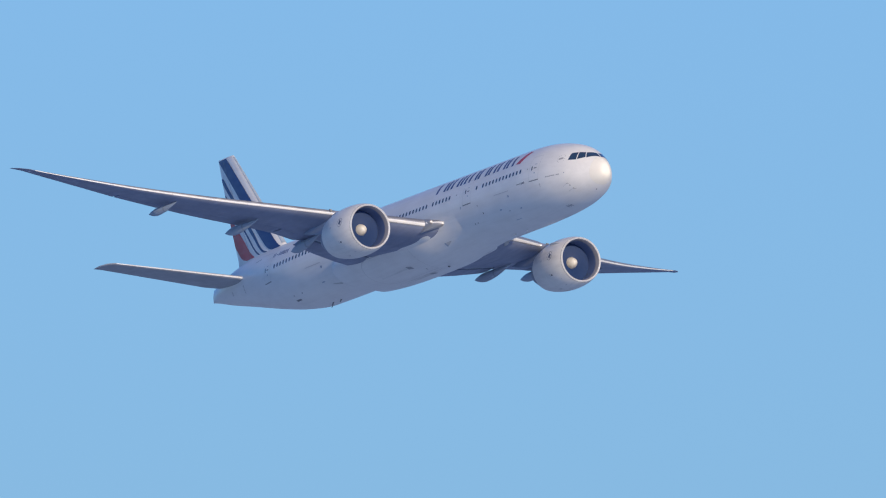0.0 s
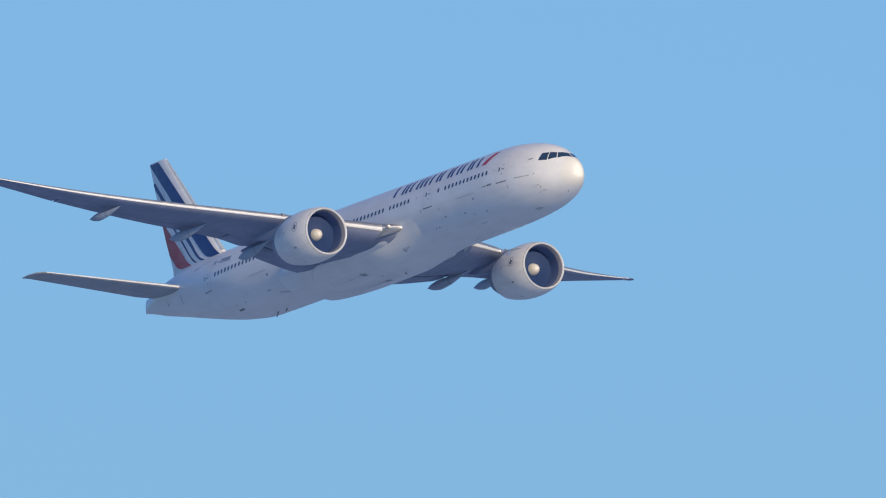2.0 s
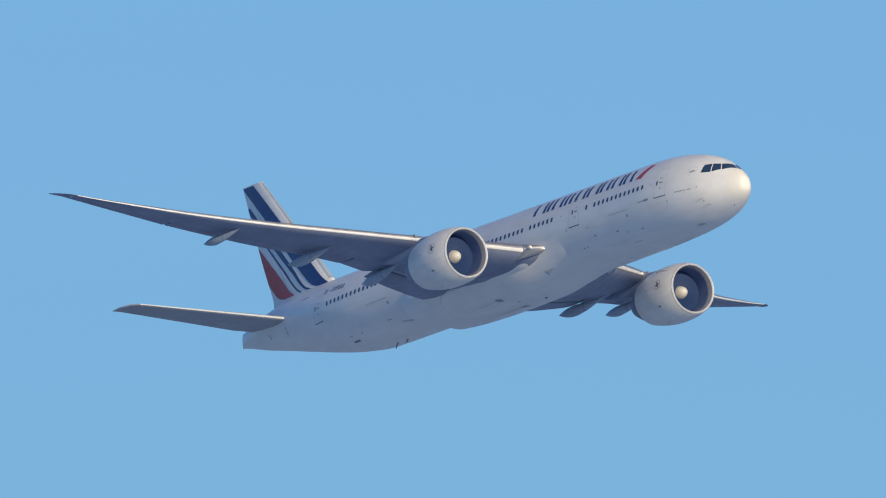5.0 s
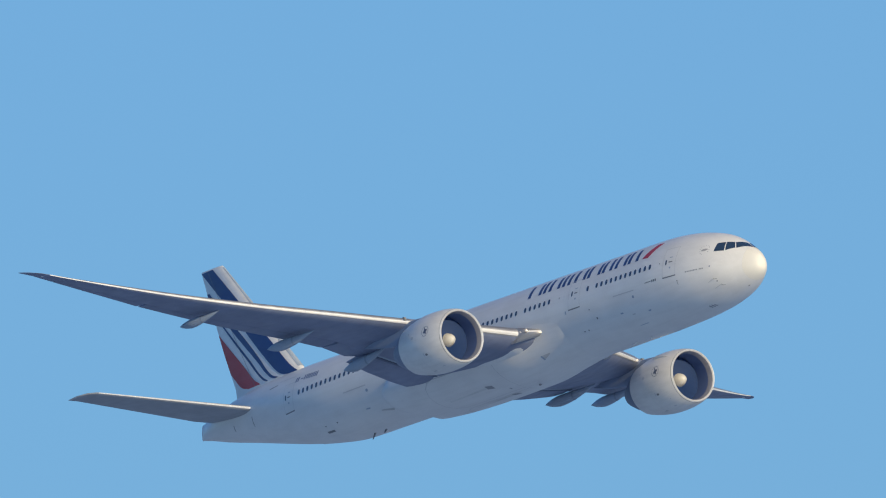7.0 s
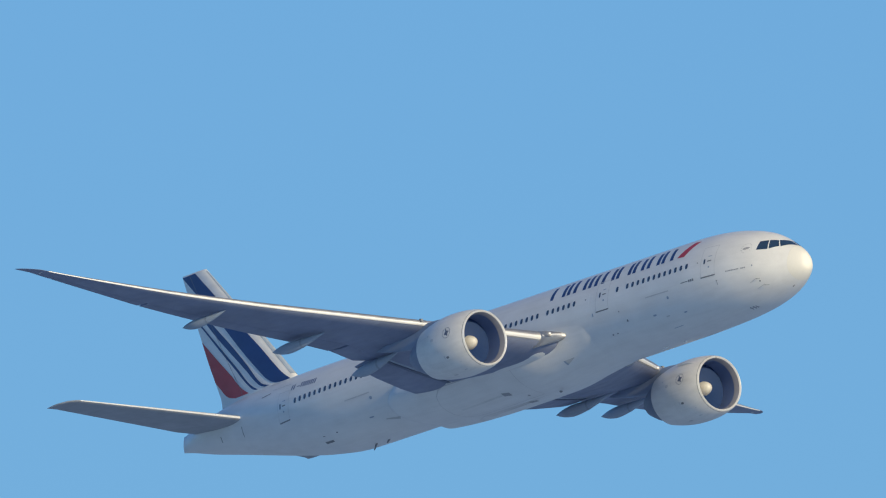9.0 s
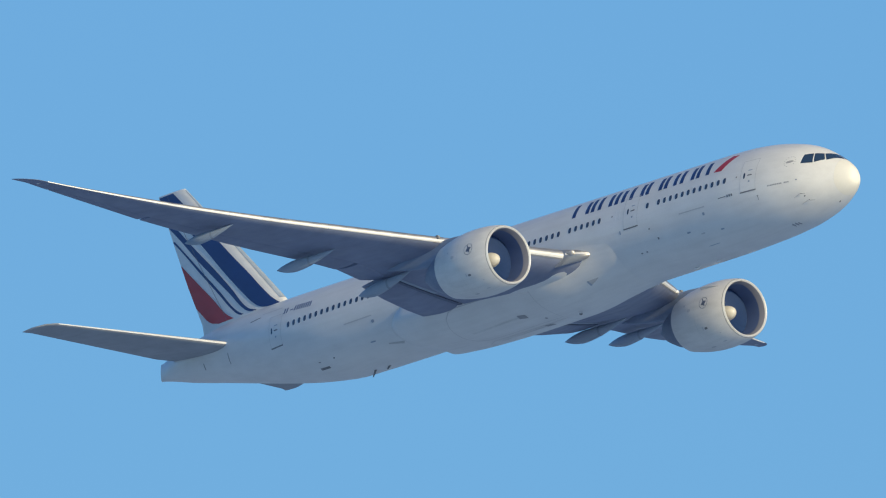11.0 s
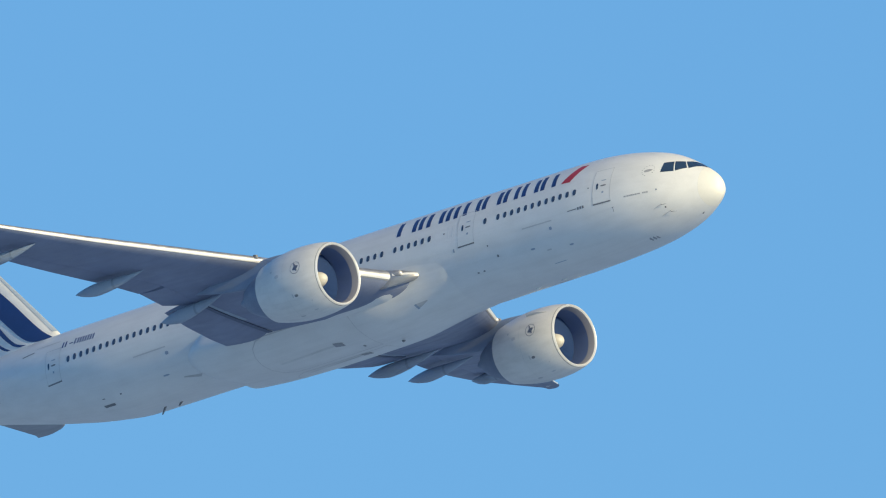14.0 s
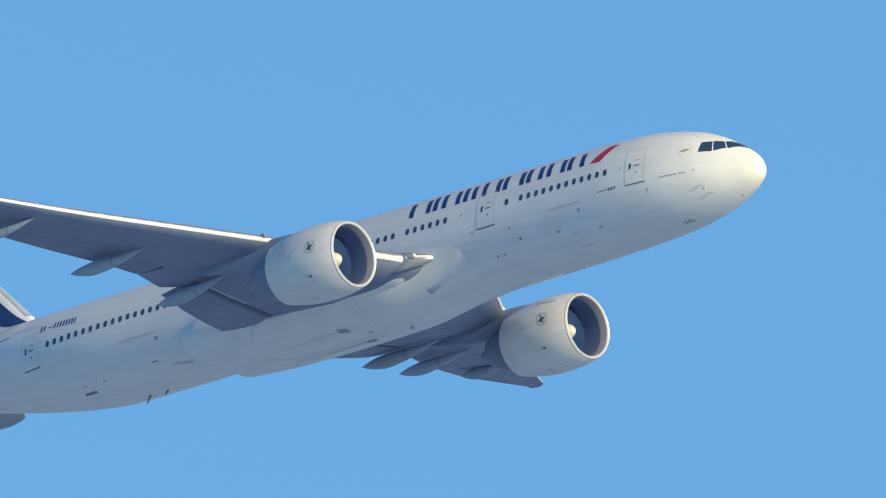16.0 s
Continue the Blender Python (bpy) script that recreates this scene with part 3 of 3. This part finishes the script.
for sgn in (-1, 1):
    for x in xs:
        key = sgn if -42.0 < x < -12.0 else None
        z = 0.615 if x > -42 else 0.615 - 0.022 * (-42 - x)
        if key in window_mesh:
            w = new("cabin_window", window_mesh[key])
            w.parent = body
            w.location = (x + 20.0, 0, 0)
            continue
        at = -20.0 if key else x
        w = disc("cabin_window", sb(at, z, sgn), (0.125, 0, 0), (0, 0, 0.19), on_body, 0.007, GLASS, body, "" if key else "dark oval cabin window", n=16, power=2.6)
        if key:
            window_mesh[key] = w.data
            w.location = (x + 20.0, 0, 0)

# ---- cockpit glazing ----
PANES = [[(-2.72, 1.40, 1.17), (-2.24, 1.08, 1.21), (-2.03, 1.40, 0.55), (-2.72, 1.75, 0.60)],
         [(-2.20, 1.04, 1.21), (-1.76, 0.72, 1.19), (-1.44, 0.97, 0.72), (-1.97, 1.36, 0.57)],
         [(-1.72, 0.69, 1.18), (-1.32, 0.04, 1.15), (-0.72, 0.04, 0.68), (-1.36, 0.93, 0.68)]]
for sgn in (-1, 1):
    for q in PANES:
        patch("cockpit_window", [(x, sgn * y, z) for x, y, z in q], on_body, 0.012, COCKPIT, body, "dark cockpit window", 6, 5)

# radome: the nose cap in a slightly creamier white, with a seam behind it
ss = [0.0, 0.02, 0.06, 0.12, 0.2, 0.3, 0.42, 0.56, 0.72, 0.9, 0.95]
v, f = loft([[skin(NOSE - s, 2 * math.pi * j / 72, 0.006) for j in range(72)] for s in ss])
mesh_part("radome", v, f, RADOME, airliner, "cream painted nose radome")
v, f = loft([[skin(NOSE - s, 2 * math.pi * j / 72, 0.007) for j in range(72)] for s in (0.942, 0.95)], cap=False)
mesh_part("radome_seam", v, f, STAIN, body)


# ---- doors ----
def door(x0, x1, z0, z1, win_x, win_z):
    """A cabin door between x0 (aft) and x1: panel, seams, sill, small window and handle recess."""
    d = patch("door", [sb(x0, z1), sb(x1, z1), sb(x1, z0), sb(x0, z0)], on_body, 0.006, WHITE, airliner, "white cabin door outlined by dark seams", 6, 12)
    for xa in (x0, x1):
        band("door_seam", xa, z0, xa, z1, 0.026, MARK, d, off=0.012, nu=12)
    band("door_seam", x0, z1, x1, z1, 0.03, MARK, d, off=0.012)
    band("door_sill", x0 - 0.02, z0, x1 + 0.02, z0, 0.075, LINE, d, "dark door sill", off=0.013)
    disc("door_window", sb(win_x, win_z), (0.075, 0, 0), (0, 0, 0.19), on_body, 0.012, GLASS, d, "narrow dark door window", n=14, power=3)
    disc("handle_recess", sb(win_x + 0.42, win_z - 0.02), (0.2, 0, 0), (0, 0, 0.045), on_body, 0.012, LINE, d, n=10, power=3)
    disc("door_placard", sb(win_x + 0.42, win_z + 0.30), (0.17, 0, 0), (0, 0, 0.03), on_body, 0.012, PALE, d, n=8, power=4)
    disc("door_placard", sb(win_x + 0.40, win_z - 0.42), (0.07, 0, 0), (0, 0, 0.06), on_body, 0.012, PALE, d, n=8, power=4)
    return d


door(-6.92, -5.72, -0.44, 1.57, -6.61, 0.58)
door(-17.25, -16.02, -0.44, 1.52, -16.87, 0.62)
door(-49.80, -48.60, -0.60, 1.38, -49.53, 0.44)

# ---- livery on the fuselage: plain bars where there is lettering ----
TITLE = [(-22.22, -20.72), (-20.55, -20.23), (-19.93, -18.64), (-18.42, -17.50), (-17.10, -15.80), (-15.63, -14.14), (-13.98, -12.82), (-12.55, -11.25), (-11.09, -9.90)]
BASE, TOP, LEAN, STROKE = 1.43, 2.42, -0.28, 0.32
for k, (a, b) in enumerate(TITLE):
    bars = [(a, a + STROKE, BASE, TOP)] if b - a < 0.5 else [(a, a + STROKE, BASE, TOP), (b - STROKE, b, BASE, TOP - 0.06)]
    for p, q, lo, hi in bars:
        f0, f1 = LEAN * (lo - BASE) / (TOP - BASE), LEAN * (hi - BASE) / (TOP - BASE)
        patch("title_bar", [sb(p + f1, hi), sb(q + f1, hi), sb(q + f0, lo), sb(p + f0, lo)], on_body, 0.007, NAVY, body, "navy blue slanted title bar", 3, 7)
patch("livery_stripe", [sb(-8.60, 2.42), sb(-7.98, 2.36), sb(-8.80, 1.39), sb(-9.50, 1.45)], on_body, 0.007, RED, body, "slanted red livery stripe", 4, 8)

for x0, x1, z0, z1, w in ((-48.55, -48.2, 1.5, 1.5, 0.36), (-48.05, -47.65, 1.46, 1.46, 0.06), (-47.55, -47.2, 1.5, 1.5, 0.36), (-47.1, -46.78, 1.48, 1.48, 0.36), (-46.68, -46.36, 1.46, 1.46, 0.36), (-46.26, -45.94, 1.44, 1.44, 0.36)):
    for xm in ((x0, x0 + 0.11), (x1 - 0.11, x1)) if w > 0.1 else ((x0 + 0.1, x1),):
        band("registration_bar", xm[0], z0, xm[1], z1, w, NAVY, body, off=0.008)
for x0, x1, w in ((-8.81, -8.15, 0.05), (-8.08, -7.96, 0.15), (-7.90, -7.78, 0.15), (-7.72, -7.60, 0.15)):
    band("type_mark", x0, -0.385, x1, -0.375, w, LINE, body, off=0.008)
x = -4.82
for w in (0.13, 0.06, 0.12, 0.12, 0.13, 0.12, 0.13, 0.11, 0.12, 0.0, 0.12, 0.11, 0.13):
    if w:
        band("name_mark", x, -0.415, x + w - 0.03, -0.415, 0.08, EMBLEM, body, off=0.008, nu=2)
    x += w if w else 0.12
disc("name_mark", sb(-2.85, -0.36), (0.05, 0, 0), (0, 0, 0.05), on_body, 0.009, BLUEMETAL, body, n=8)

# emblem: a ring of dashes about a plain shape
for k in range(14):
    a = 2 * math.pi * k / 14 + 0.3
    if k in (10, 11):
        continue
    c = (-3.44 + 0.34 * math.cos(a), 0.90 + 0.33 * math.sin(a))
    disc("emblem_dash", sb(c[0], c[1]), (0.045, 0, 0), (0, 0, 0.022), on_body, 0.009, EMBLEM, body, n=6)
disc("emblem", sb(-3.44, 0.89), (0.24, 0, 0.10), (-0.05, 0, 0.09), on_body, 0.009, EMBLEM, body, n=12)

# probes and small marks on the nose
for x0, z0, x1, z1 in ((-3.28, -1.38, -2.76, -1.19), (-3.08, -1.74, -2.46, -1.55)):
    band("probe_mark", x0, z0, x1, z1, 0.025, MARK, body, nu=4)
    p, q = side(x1, z1, 0.02), side(x1 + 0.05, z1, 0.13)
    t_ = side(x1 + 0.32, z1 + 0.0, 0.14)
    rings = [[m + Vector((0, 0.014 * r * math.cos(math.pi * j / 4), 0.014 * r * math.sin(math.pi * j / 4))) for j in range(8)] for m, r in ((p, 1.6), (q, 1.2), (t_, 0.6))]
    v, f = loft(rings)
    mesh_part("pitot_probe", v, f, LINE, body, "small pitot probe")
disc("port_mark", sb(-2.6, -1.36), (0.05, 0, 0), (0, 0, 0.05), on_body, 0.009, DARK, body, n=8)
for x0, x1, z in ((-4.92, -4.78, -2.50), (-4.70, -4.56, -2.48), (-4.50, -4.38, -2.47)):
    band("keel_mark", x0, z, x1, z + 0.05, 0.06, EMBLEM, body, nu=3)
band("drain_mark", -5.72, -0.83, -5.60, -0.83, 0.035, LINE, body, nu=2)
band("drain_mark", -5.66, -0.85, -5.66, -1.08, 0.03, LINE, body, nu=2)

# cargo door outline, vents, hinges and dots along the side
band("cargo_door_seam", -12.33, -0.55, -10.07, -0.58, 0.07, MARK, body, "grey cargo door hinge line", nu=10)
band("cargo_door_seam", -42.69, -0.70, -40.17, -0.66, 0.07, MARK, body, nu=10)
for x, z, a, b, m in ((-15.09, -0.84, 0.05, 0.05, LINE), (-14.60, -1.48, 0.07, 0.09, LINE), (-16.49, -1.95, 0.08, 0.06, LINE), (-16.04, -1.95, 0.08, 0.06, LINE),
                      (-12.05, -1.68, 0.16, 0.07, PALE), (-11.0, -1.92, 0.18, 0.06, MARK), (-9.38, -1.98, 0.15, 0.07, PALE), (-10.28, -0.97, 0.10, 0.10, PALE),
                      (-40.17, -1.01, 0.13, 0.11, PALE), (-40.9, -2.03, 0.24, 0.07, PALE), (-46.11, -2.14, 0.12, 0.05, LINE), (-44.69, -2.18, 0.07, 0.06, DARK), (-17.6, -0.55, 0.05, 0.12, PALE),
                      (-7.25, 0.62, 0.045, 0.045, LINE), (-18.3, 0.62, 0.05, 0.05, LINE), (-10.9, -2.5, 0.5, 0.05, PALE)):
    disc("service_panel", sb(x, z), (a, 0, 0), (0, 0, b), on_body, 0.009, m, body, n=10, power=3)
# vertical glints beside the door, painted as near-white strips
for x in (-17.95, -17.62):
    band("glint_strip", x, 0.30, x, 0.95, 0.035, BRIGHT, body, "near-white vertical strip painting a glint", nu=5)
band("outflow_valve", -46.5, -2.42, -45.58, -2.47, 0.09, LINE, body, "dark outflow valve", nu=5)
band("tail_mark", -52.0, 1.62, -51.0, 1.7, 0.06, LINE, body, nu=4)
band("tail_mark", -50.9, 1.9, -48.9, 1.86, 0.04, MARK, body, nu=6)
band("tail_mark", -54.4, 0.30, -54.45, -0.35, 0.06, LINE, body, nu=6)
band("tail_mark", -57.3, 0.35, -57.35, 0.0, 0.08, LINE, body, nu=4)

# ---- belly: gear doors, vents and stains ----
def keel_strip(name, x0, y0, x1, y1, width, mat, label="", off=0.009, nu=10):
    def low(x, y):
        s = NOSE - x
        return Vector((x, y, waist(s) - (waist(s) - keel(s)) * math.sqrt(max(0.02, 1 - (y / half(s)) ** 2))))
    d = Vector((x1 - x0, y1 - y0, 0))
    n = Vector((-d.y, d.x, 0)).normalized() * width / 2
    return patch(name, [low(x0 + n.x, y0 + n.y), low(x1 + n.x, y1 + n.y), low(x1 - n.x, y1 - n.y), low(x0 - n.x, y0 - n.y)], on_belly, off, mat, belly, label, nu, 1)


for sgn in (-1, 1):
    pts = [(-32.4, 2.62), (-33.0, 2.55), (-33.5, 2.35), (-33.75, 2.0), (-33.8, 1.5), (-33.7, 0.95), (-33.3, 0.45), (-32.6, 0.16)]
    for (xa, ya), (xb, yb) in zip(pts, pts[1:]):
        keel_strip("gear_door_seam", xa, sgn * ya, xb, sgn * yb, 0.04, MARK, nu=2)
    keel_strip("gear_door_seam", -26.0, sgn * 0.16, -32.6, sgn * 0.16, 0.035, MARK)
    keel_strip("gear_door_seam", -26.0, sgn * 2.62, -32.4, sgn * 2.62, 0.03, MARK)
    keel_strip("gear_door_seam", -26.0, sgn * 0.16, -26.0, sgn * 2.62, 0.03, MARK)
for y0, x0 in ((-1.36, -28.1), (0.35, -27.85)):
    keel_strip("belly_stain", x0 - 0.3, y0, x0 - 4.6, y0 + 0.12, 0.13, STAIN, "grey streak behind the outlet")
    keel_strip("belly_vent", x0 + 0.32, y0 + 0.1, x0 - 0.3, y0 - 0.02, 0.30, EMBLEM, "dark belly air outlet", off=0.016, nu=4)
keel_strip("belly_vent", -26.85, -0.6, -27.0, -0.6, 0.16, EMBLEM, off=0.016, nu=2)
# narrow grey wedge on the skin behind the fairing's tail
patch("fairing_wedge", [(-38.55, -1.86, -2.50), (-38.75, -1.68, -2.58), (-39.9, -1.95, -2.42), (-39.8, -2.0, -2.38)], on_body, 0.012, STREAKY, body, "grey wedge behind the fairing", 4, 3)
# flush triangular ram air inlets at the front of the fairing
for sgn in (-1, 1):
    patch("air_inlet", [(-21.66, sgn * 2.25, -2.64), (-20.75, sgn * 2.14, -2.54), (-20.75, sgn * 2.10, -2.58), (-21.62, sgn * 1.90, -2.86)], on_belly, 0.012, STREAKY, belly, "flush triangular air inlet", 4, 3)
    patch("inlet_mouth", [(-21.70, sgn * 2.25, -2.64), (-21.55, sgn * 2.24, -2.63), (-21.50, sgn * 1.92, -2.84), (-21.66, sgn * 1.90, -2.86)], on_belly, 0.02, PALE, belly, "", 2, 3)
# ---- aerials ----
def blade(x, z, height, chord, rake, label="small blade aerial", mat=LINE):
    base = [(x, z), (x - chord, z), (x - chord - rake, z - height), (x - chord * 0.45 - rake, z - height)]
    rings = [[(px, dy * (1.0 if i < 2 else 0.4), pz) for i, (px, pz) in enumerate(base)] for dy in (-0.035, 0.035)]
    v, f = loft(rings)
    mesh_part("blade_aerial", v, f, mat, body, label, smooth=False)


blade(-43.1, -2.9, 0.42, 0.17, 0.22)
blade(-41.8, -2.9, 0.22, 0.22, 0.16)
blade(-13.75, -2.93, 0.12, 0.5, 0.12, mat=WHITE)
blade(-11.9, -2.93, 0.12, 0.35, 0.12, mat=WHITE)
blade(-1.15, -1.52, 0.22, 0.16, 0.05, "small probe under the nose")
rings = [[(-24.6 + 0.11 * r * math.cos(math.pi * j / 6), 0.11 * r * math.sin(math.pi * j / 6), -3.50 - h) for j in range(12)] for h, r in ((0.0, 1.0), (0.06, 0.9), (0.1, 0.4))]
v, f = loft(rings)
mesh_part("beacon", v, f, LINE, belly, "small anti-collision beacon, unlit")

# ---- tail colours ----
fin_le, fin_te, fin_th = ff


def on_fin(x, z, sign, off=0.022):
    xl, xt = fin_le(z), fin_te(z)
    u = min(max((xl - x) / (xl - xt), 0.004), 0.999)
    return Vector((x, sign * ((xl - xt) * fin_th(z) * foil(u)[0] + off), z))


def fin_stripe(name, left, right, mat, label):
    """A stripe between two edges, each a run of (z, x) from foot to top, clipped at the trailing edge."""
    lz, lx = [p[0] + 0.1 for p in left], [p[1] + FIN_FORWARD for p in left]
    rz, rx_ = [p[0] + 0.1 for p in right], [p[1] + FIN_FORWARD for p in right]
    lo, hi = max(lz[0], rz[0]), min(lz[-1], rz[-1])
    el, er = curve_through(lz, lx), curve_through(rz, rx_)
    zs = [lo + (hi - lo) * (k / 40) ** 1.4 for k in range(41)]
    for sign in (-1, 1):
        verts, faces = [], []
        for z in zs:
            a = max(el(z), fin_te(z) + 0.01)
            b = max(er(z), a)
            for j in range(9):
                verts.append(on_fin(a + (b - a) * j / 8, z, sign))
        for i in range(40):
            for j in range(8):
                k = i * 9 + j
                faces.append((k, k + 1, k + 10, k + 9))
        mesh_part(name, verts, faces, mat, fin, label)


fin_stripe("navy_stripe", [(3.0, -52.8), (3.07, -53.25), (3.45, -54.01), (4.1, -54.78), (5.15, -55.9), (6.22, -56.98), (7.83, -58.52), (9.31, -60.0), (12.17, -63.0)],
           [(3.0, -51.7), (3.48, -52.42), (4.36, -53.4), (5.57, -54.62), (6.83, -55.97), (7.83, -57.0), (11.37, -60.72), (12.17, -61.58)], NAVY, "broad navy stripe")
fin_stripe("navy_stripe", [(3.0, -54.2), (3.05, -54.45), (3.47, -55.16), (4.48, -56.21), (5.93, -57.79), (7.3, -59.28), (8.93, -60.9), (10.6, -62.7)],
           [(3.0, -53.75), (3.22, -54.45), (3.61, -54.98), (4.73, -56.01), (6.45, -57.73), (8.05, -59.47), (10.6, -62.1)], NAVY, "navy stripe")
fin_stripe("navy_stripe", [(3.0, -55.25), (3.11, -55.55), (3.51, -56.09), (4.9, -57.5), (6.62, -59.26), (8.35, -60.98), (9.1, -61.8)],
           [(3.0, -55.0), (3.2, -55.4), (3.53, -55.88), (4.82, -57.16), (6.54, -58.95), (8.2, -60.66), (9.1, -61.6)], NAVY, "narrow navy stripe")
fin_stripe("red_stripe", [(2.97, -57.5), (3.17, -58.26), (3.96, -59.24), (5.07, -60.3), (7.5, -61.4)],
           [(2.97, -56.0), (3.36, -56.68), (4.53, -57.91), (6.13, -59.65), (7.5, -61.12)], RED, "red stripe along the trailing edge")
# leading-edge strip
rings = []
for z in np.linspace(3.5, 12.25, 16):
    xl, c = fin_le(z), fin_le(z) - fin_te(z)
    rings.append([(xl - c * u + 0.008, s_ * (c * fin_th(z) * foil(u)[0] + 0.012), z) for u, s_ in ((0.035, -1), (0.015, -1), (0.004, -1), (0.0, 1), (0.004, 1), (0.015, 1), (0.035, 1))])
v, f = loft(rings, close_ring=False, cap=False)
mesh_part("fin_leading_edge", v, f, PALE, fin, "grey fin leading-edge strip")
# rudder hinge line
for sign in (-1, 1):
    verts, faces = [], []
    zs = np.linspace(3.1, 12.2, 20)
    for z in zs:
        c = fin_le(z) - fin_te(z)
        for d in (0.0, 0.03):
            verts.append(on_fin(fin_te(z) + 0.31 * c + d, z, sign, 0.028))
    faces = [(2 * i, 2 * i + 1, 2 * i + 3, 2 * i + 2) for i in range(19)]
    mesh_part("rudder_hinge", verts, faces, LINE, fin)
for sgn, sob in ((-1, stab_right), (1, stab_left)):
    rings = []
    for k in range(10):
        y = 1.95 + (10.15 - 1.95) * k / 9
        t_ = (y - 1.9) / 8.3
        xl, zl, c = -54.2 - 6.55 * t_, 0.86 + 1.29 * t_, 7.0 - 4.65 * t_
        rings.append([(xl - c * u, sgn * y, zl + s_ * (c * 0.082 * foil(u)[0] + 0.012)) for u, s_ in ((0.004, 1), (0.0015, 1), (0.0, 1), (0.001, -1), (0.003, -1), (0.006, -1))])
    v, f = loft(rings, close_ring=False, cap=False)
    mesh_part("leading_edge", v, f, BRIGHT, sob, "bare metal tailplane leading edge, glint painted near-white")

# ---- engine details ----
SPINNING = []     # each fan blade, the fan's centre and the blade's first angle
for sgn, eob in ((-1, engine_right), (1, engine_left)):
    cx, cy, cz = ENGINE
    # fan blades
    blade_mesh = None
    for k in range(22):
        if blade_mesh is None:
            verts = []
            for r in np.linspace(0.42, 1.565, 9):
                tw = radians(82 + 5 * (r - 0.42) / 1.145)
                wd = 0.17 + 0.15 * math.sin(math.pi * (r - 0.42) / 1.5)
                for d in (-1, -0.5, 0, 0.5, 1):
                    a = d * wd * math.sin(tw) / r + 0.07 * math.sin(math.pi * (r - 0.42) / 1.145)
                    verts.append((-1.6 + d * wd * math.cos(tw), r * math.sin(a), r * math.cos(a)))
            faces = [(i * 5 + j, i * 5 + j + 1, i * 5 + j + 6, i * 5 + j + 5) for i in range(8) for j in range(4)]
            b0 = mesh_part("fan_blade", verts, faces, BLADE, eob, "wide-chord fan blade, inlet shade painted navy, spinning")
            blade_mesh = b0.data
        else:
            b0 = new("fan_blade", blade_mesh)
            b0.parent = eob
        SPINNING.append((b0, (cx, sgn * cy, cz), 360.0 * k / 22))
    # emblem on the starboard flank
    e = Vector((cx - 1.47 - 0.12 * (sgn > 0), sgn * cy - 1.9, cz + 0.30))
    disc("emblem_ring", e, (0.35, 0, 0), (0, 0, 0.35), on_cowl, 0.007, LOGO, eob, "thin navy emblem ring", hole=0.93, n=28)
    disc("emblem", e + Vector((0.02, 0, -0.02)), (0.21, 0, 0.10), (-0.05, 0, 0.13), on_cowl, 0.008, LOGO, eob, "navy emblem shape", n=9, power=1.2)
    disc("emblem", e + Vector((-0.04, 0, 0.12)), (0.04, 0, 0.03), (-0.08, 0, 0.17), on_cowl, 0.009, LOGO, eob, n=7)
    disc("emblem", e + Vector((0.07, 0, -0.10)), (0.05, 0, 0.02), (-0.06, 0, 0.14), on_cowl, 0.010, LOGO, eob, n=7)
    for dx, a, w, h, m in ((1.75, 0.62, 0.13, 0.09, LINE), (2.0, 0.60, 0.05, 0.14, MARK), (3.4, -0.25, 0.08, 0.07, MARK), (0.95, 0.9, 0.05, 0.05, MARK), (1.2, 1.25, 0.16, 0.05, MARK), (2.4, 1.35, 0.2, 0.06, STREAKY), (2.9, -0.05, 0.16, 0.10, MARK)):
        p = Vector((cx - dx, sgn * cy - 1.95 * math.cos(a), cz - 1.95 * math.sin(a)))
        disc("cowl_mark", p, (w, 0, 0), (0, 0, h) if a < 1.0 else (0, h, 0), on_cowl, 0.008, m, eob, n=8, power=3)
    for dx, m in ((0.115, LINE), (2.45, STAIN)):
        v, f = loft([[Vector((cx - dx - q, sgn * cy + (cowl_radius(dx + q) + 0.006) * math.cos(2 * math.pi * j / 64), cz + (cowl_radius(dx + q) + 0.006) * math.sin(2 * math.pi * j / 64))) for j in range(64)] for q in (0.0, 0.022)], cap=False)
        mesh_part("cowl_seam", v, f, m, eob)
    # vortex strake on the inboard shoulder
    a0 = radians(40)
    inward = -sgn
    rings = []
    for dx, h in ((0.75, 0.02), (1.2, 0.12), (1.9, 0.18), (2.2, 0.16)):
        r = cowl_radius(dx)
        rings.append([(cx - dx, sgn * cy + inward * (r + q) * math.cos(a0 + d), cz + (r + q) * math.sin(a0 + d)) for q, d in ((-0.03, -0.012), (h, -0.006), (h, 0.006), (-0.03, 0.012))])
    v, f = loft(rings)
    mesh_part("nacelle_strake", v, f, NACELLE, eob, "thin strake on the nacelle shoulder")


# ---- what moves ----
def motions():
    for ob, (x, y, z), first in SPINNING:
        walk(ob, [(0.1 * k, pose(x, y, z, first + 80.0 * k)) for k in range(161)])
    walk(airliner, [(t, pose(x, y, z, bank, pitch, yaw)) for t, x, y, z, bank, pitch, yaw in FLIGHT])


motions()
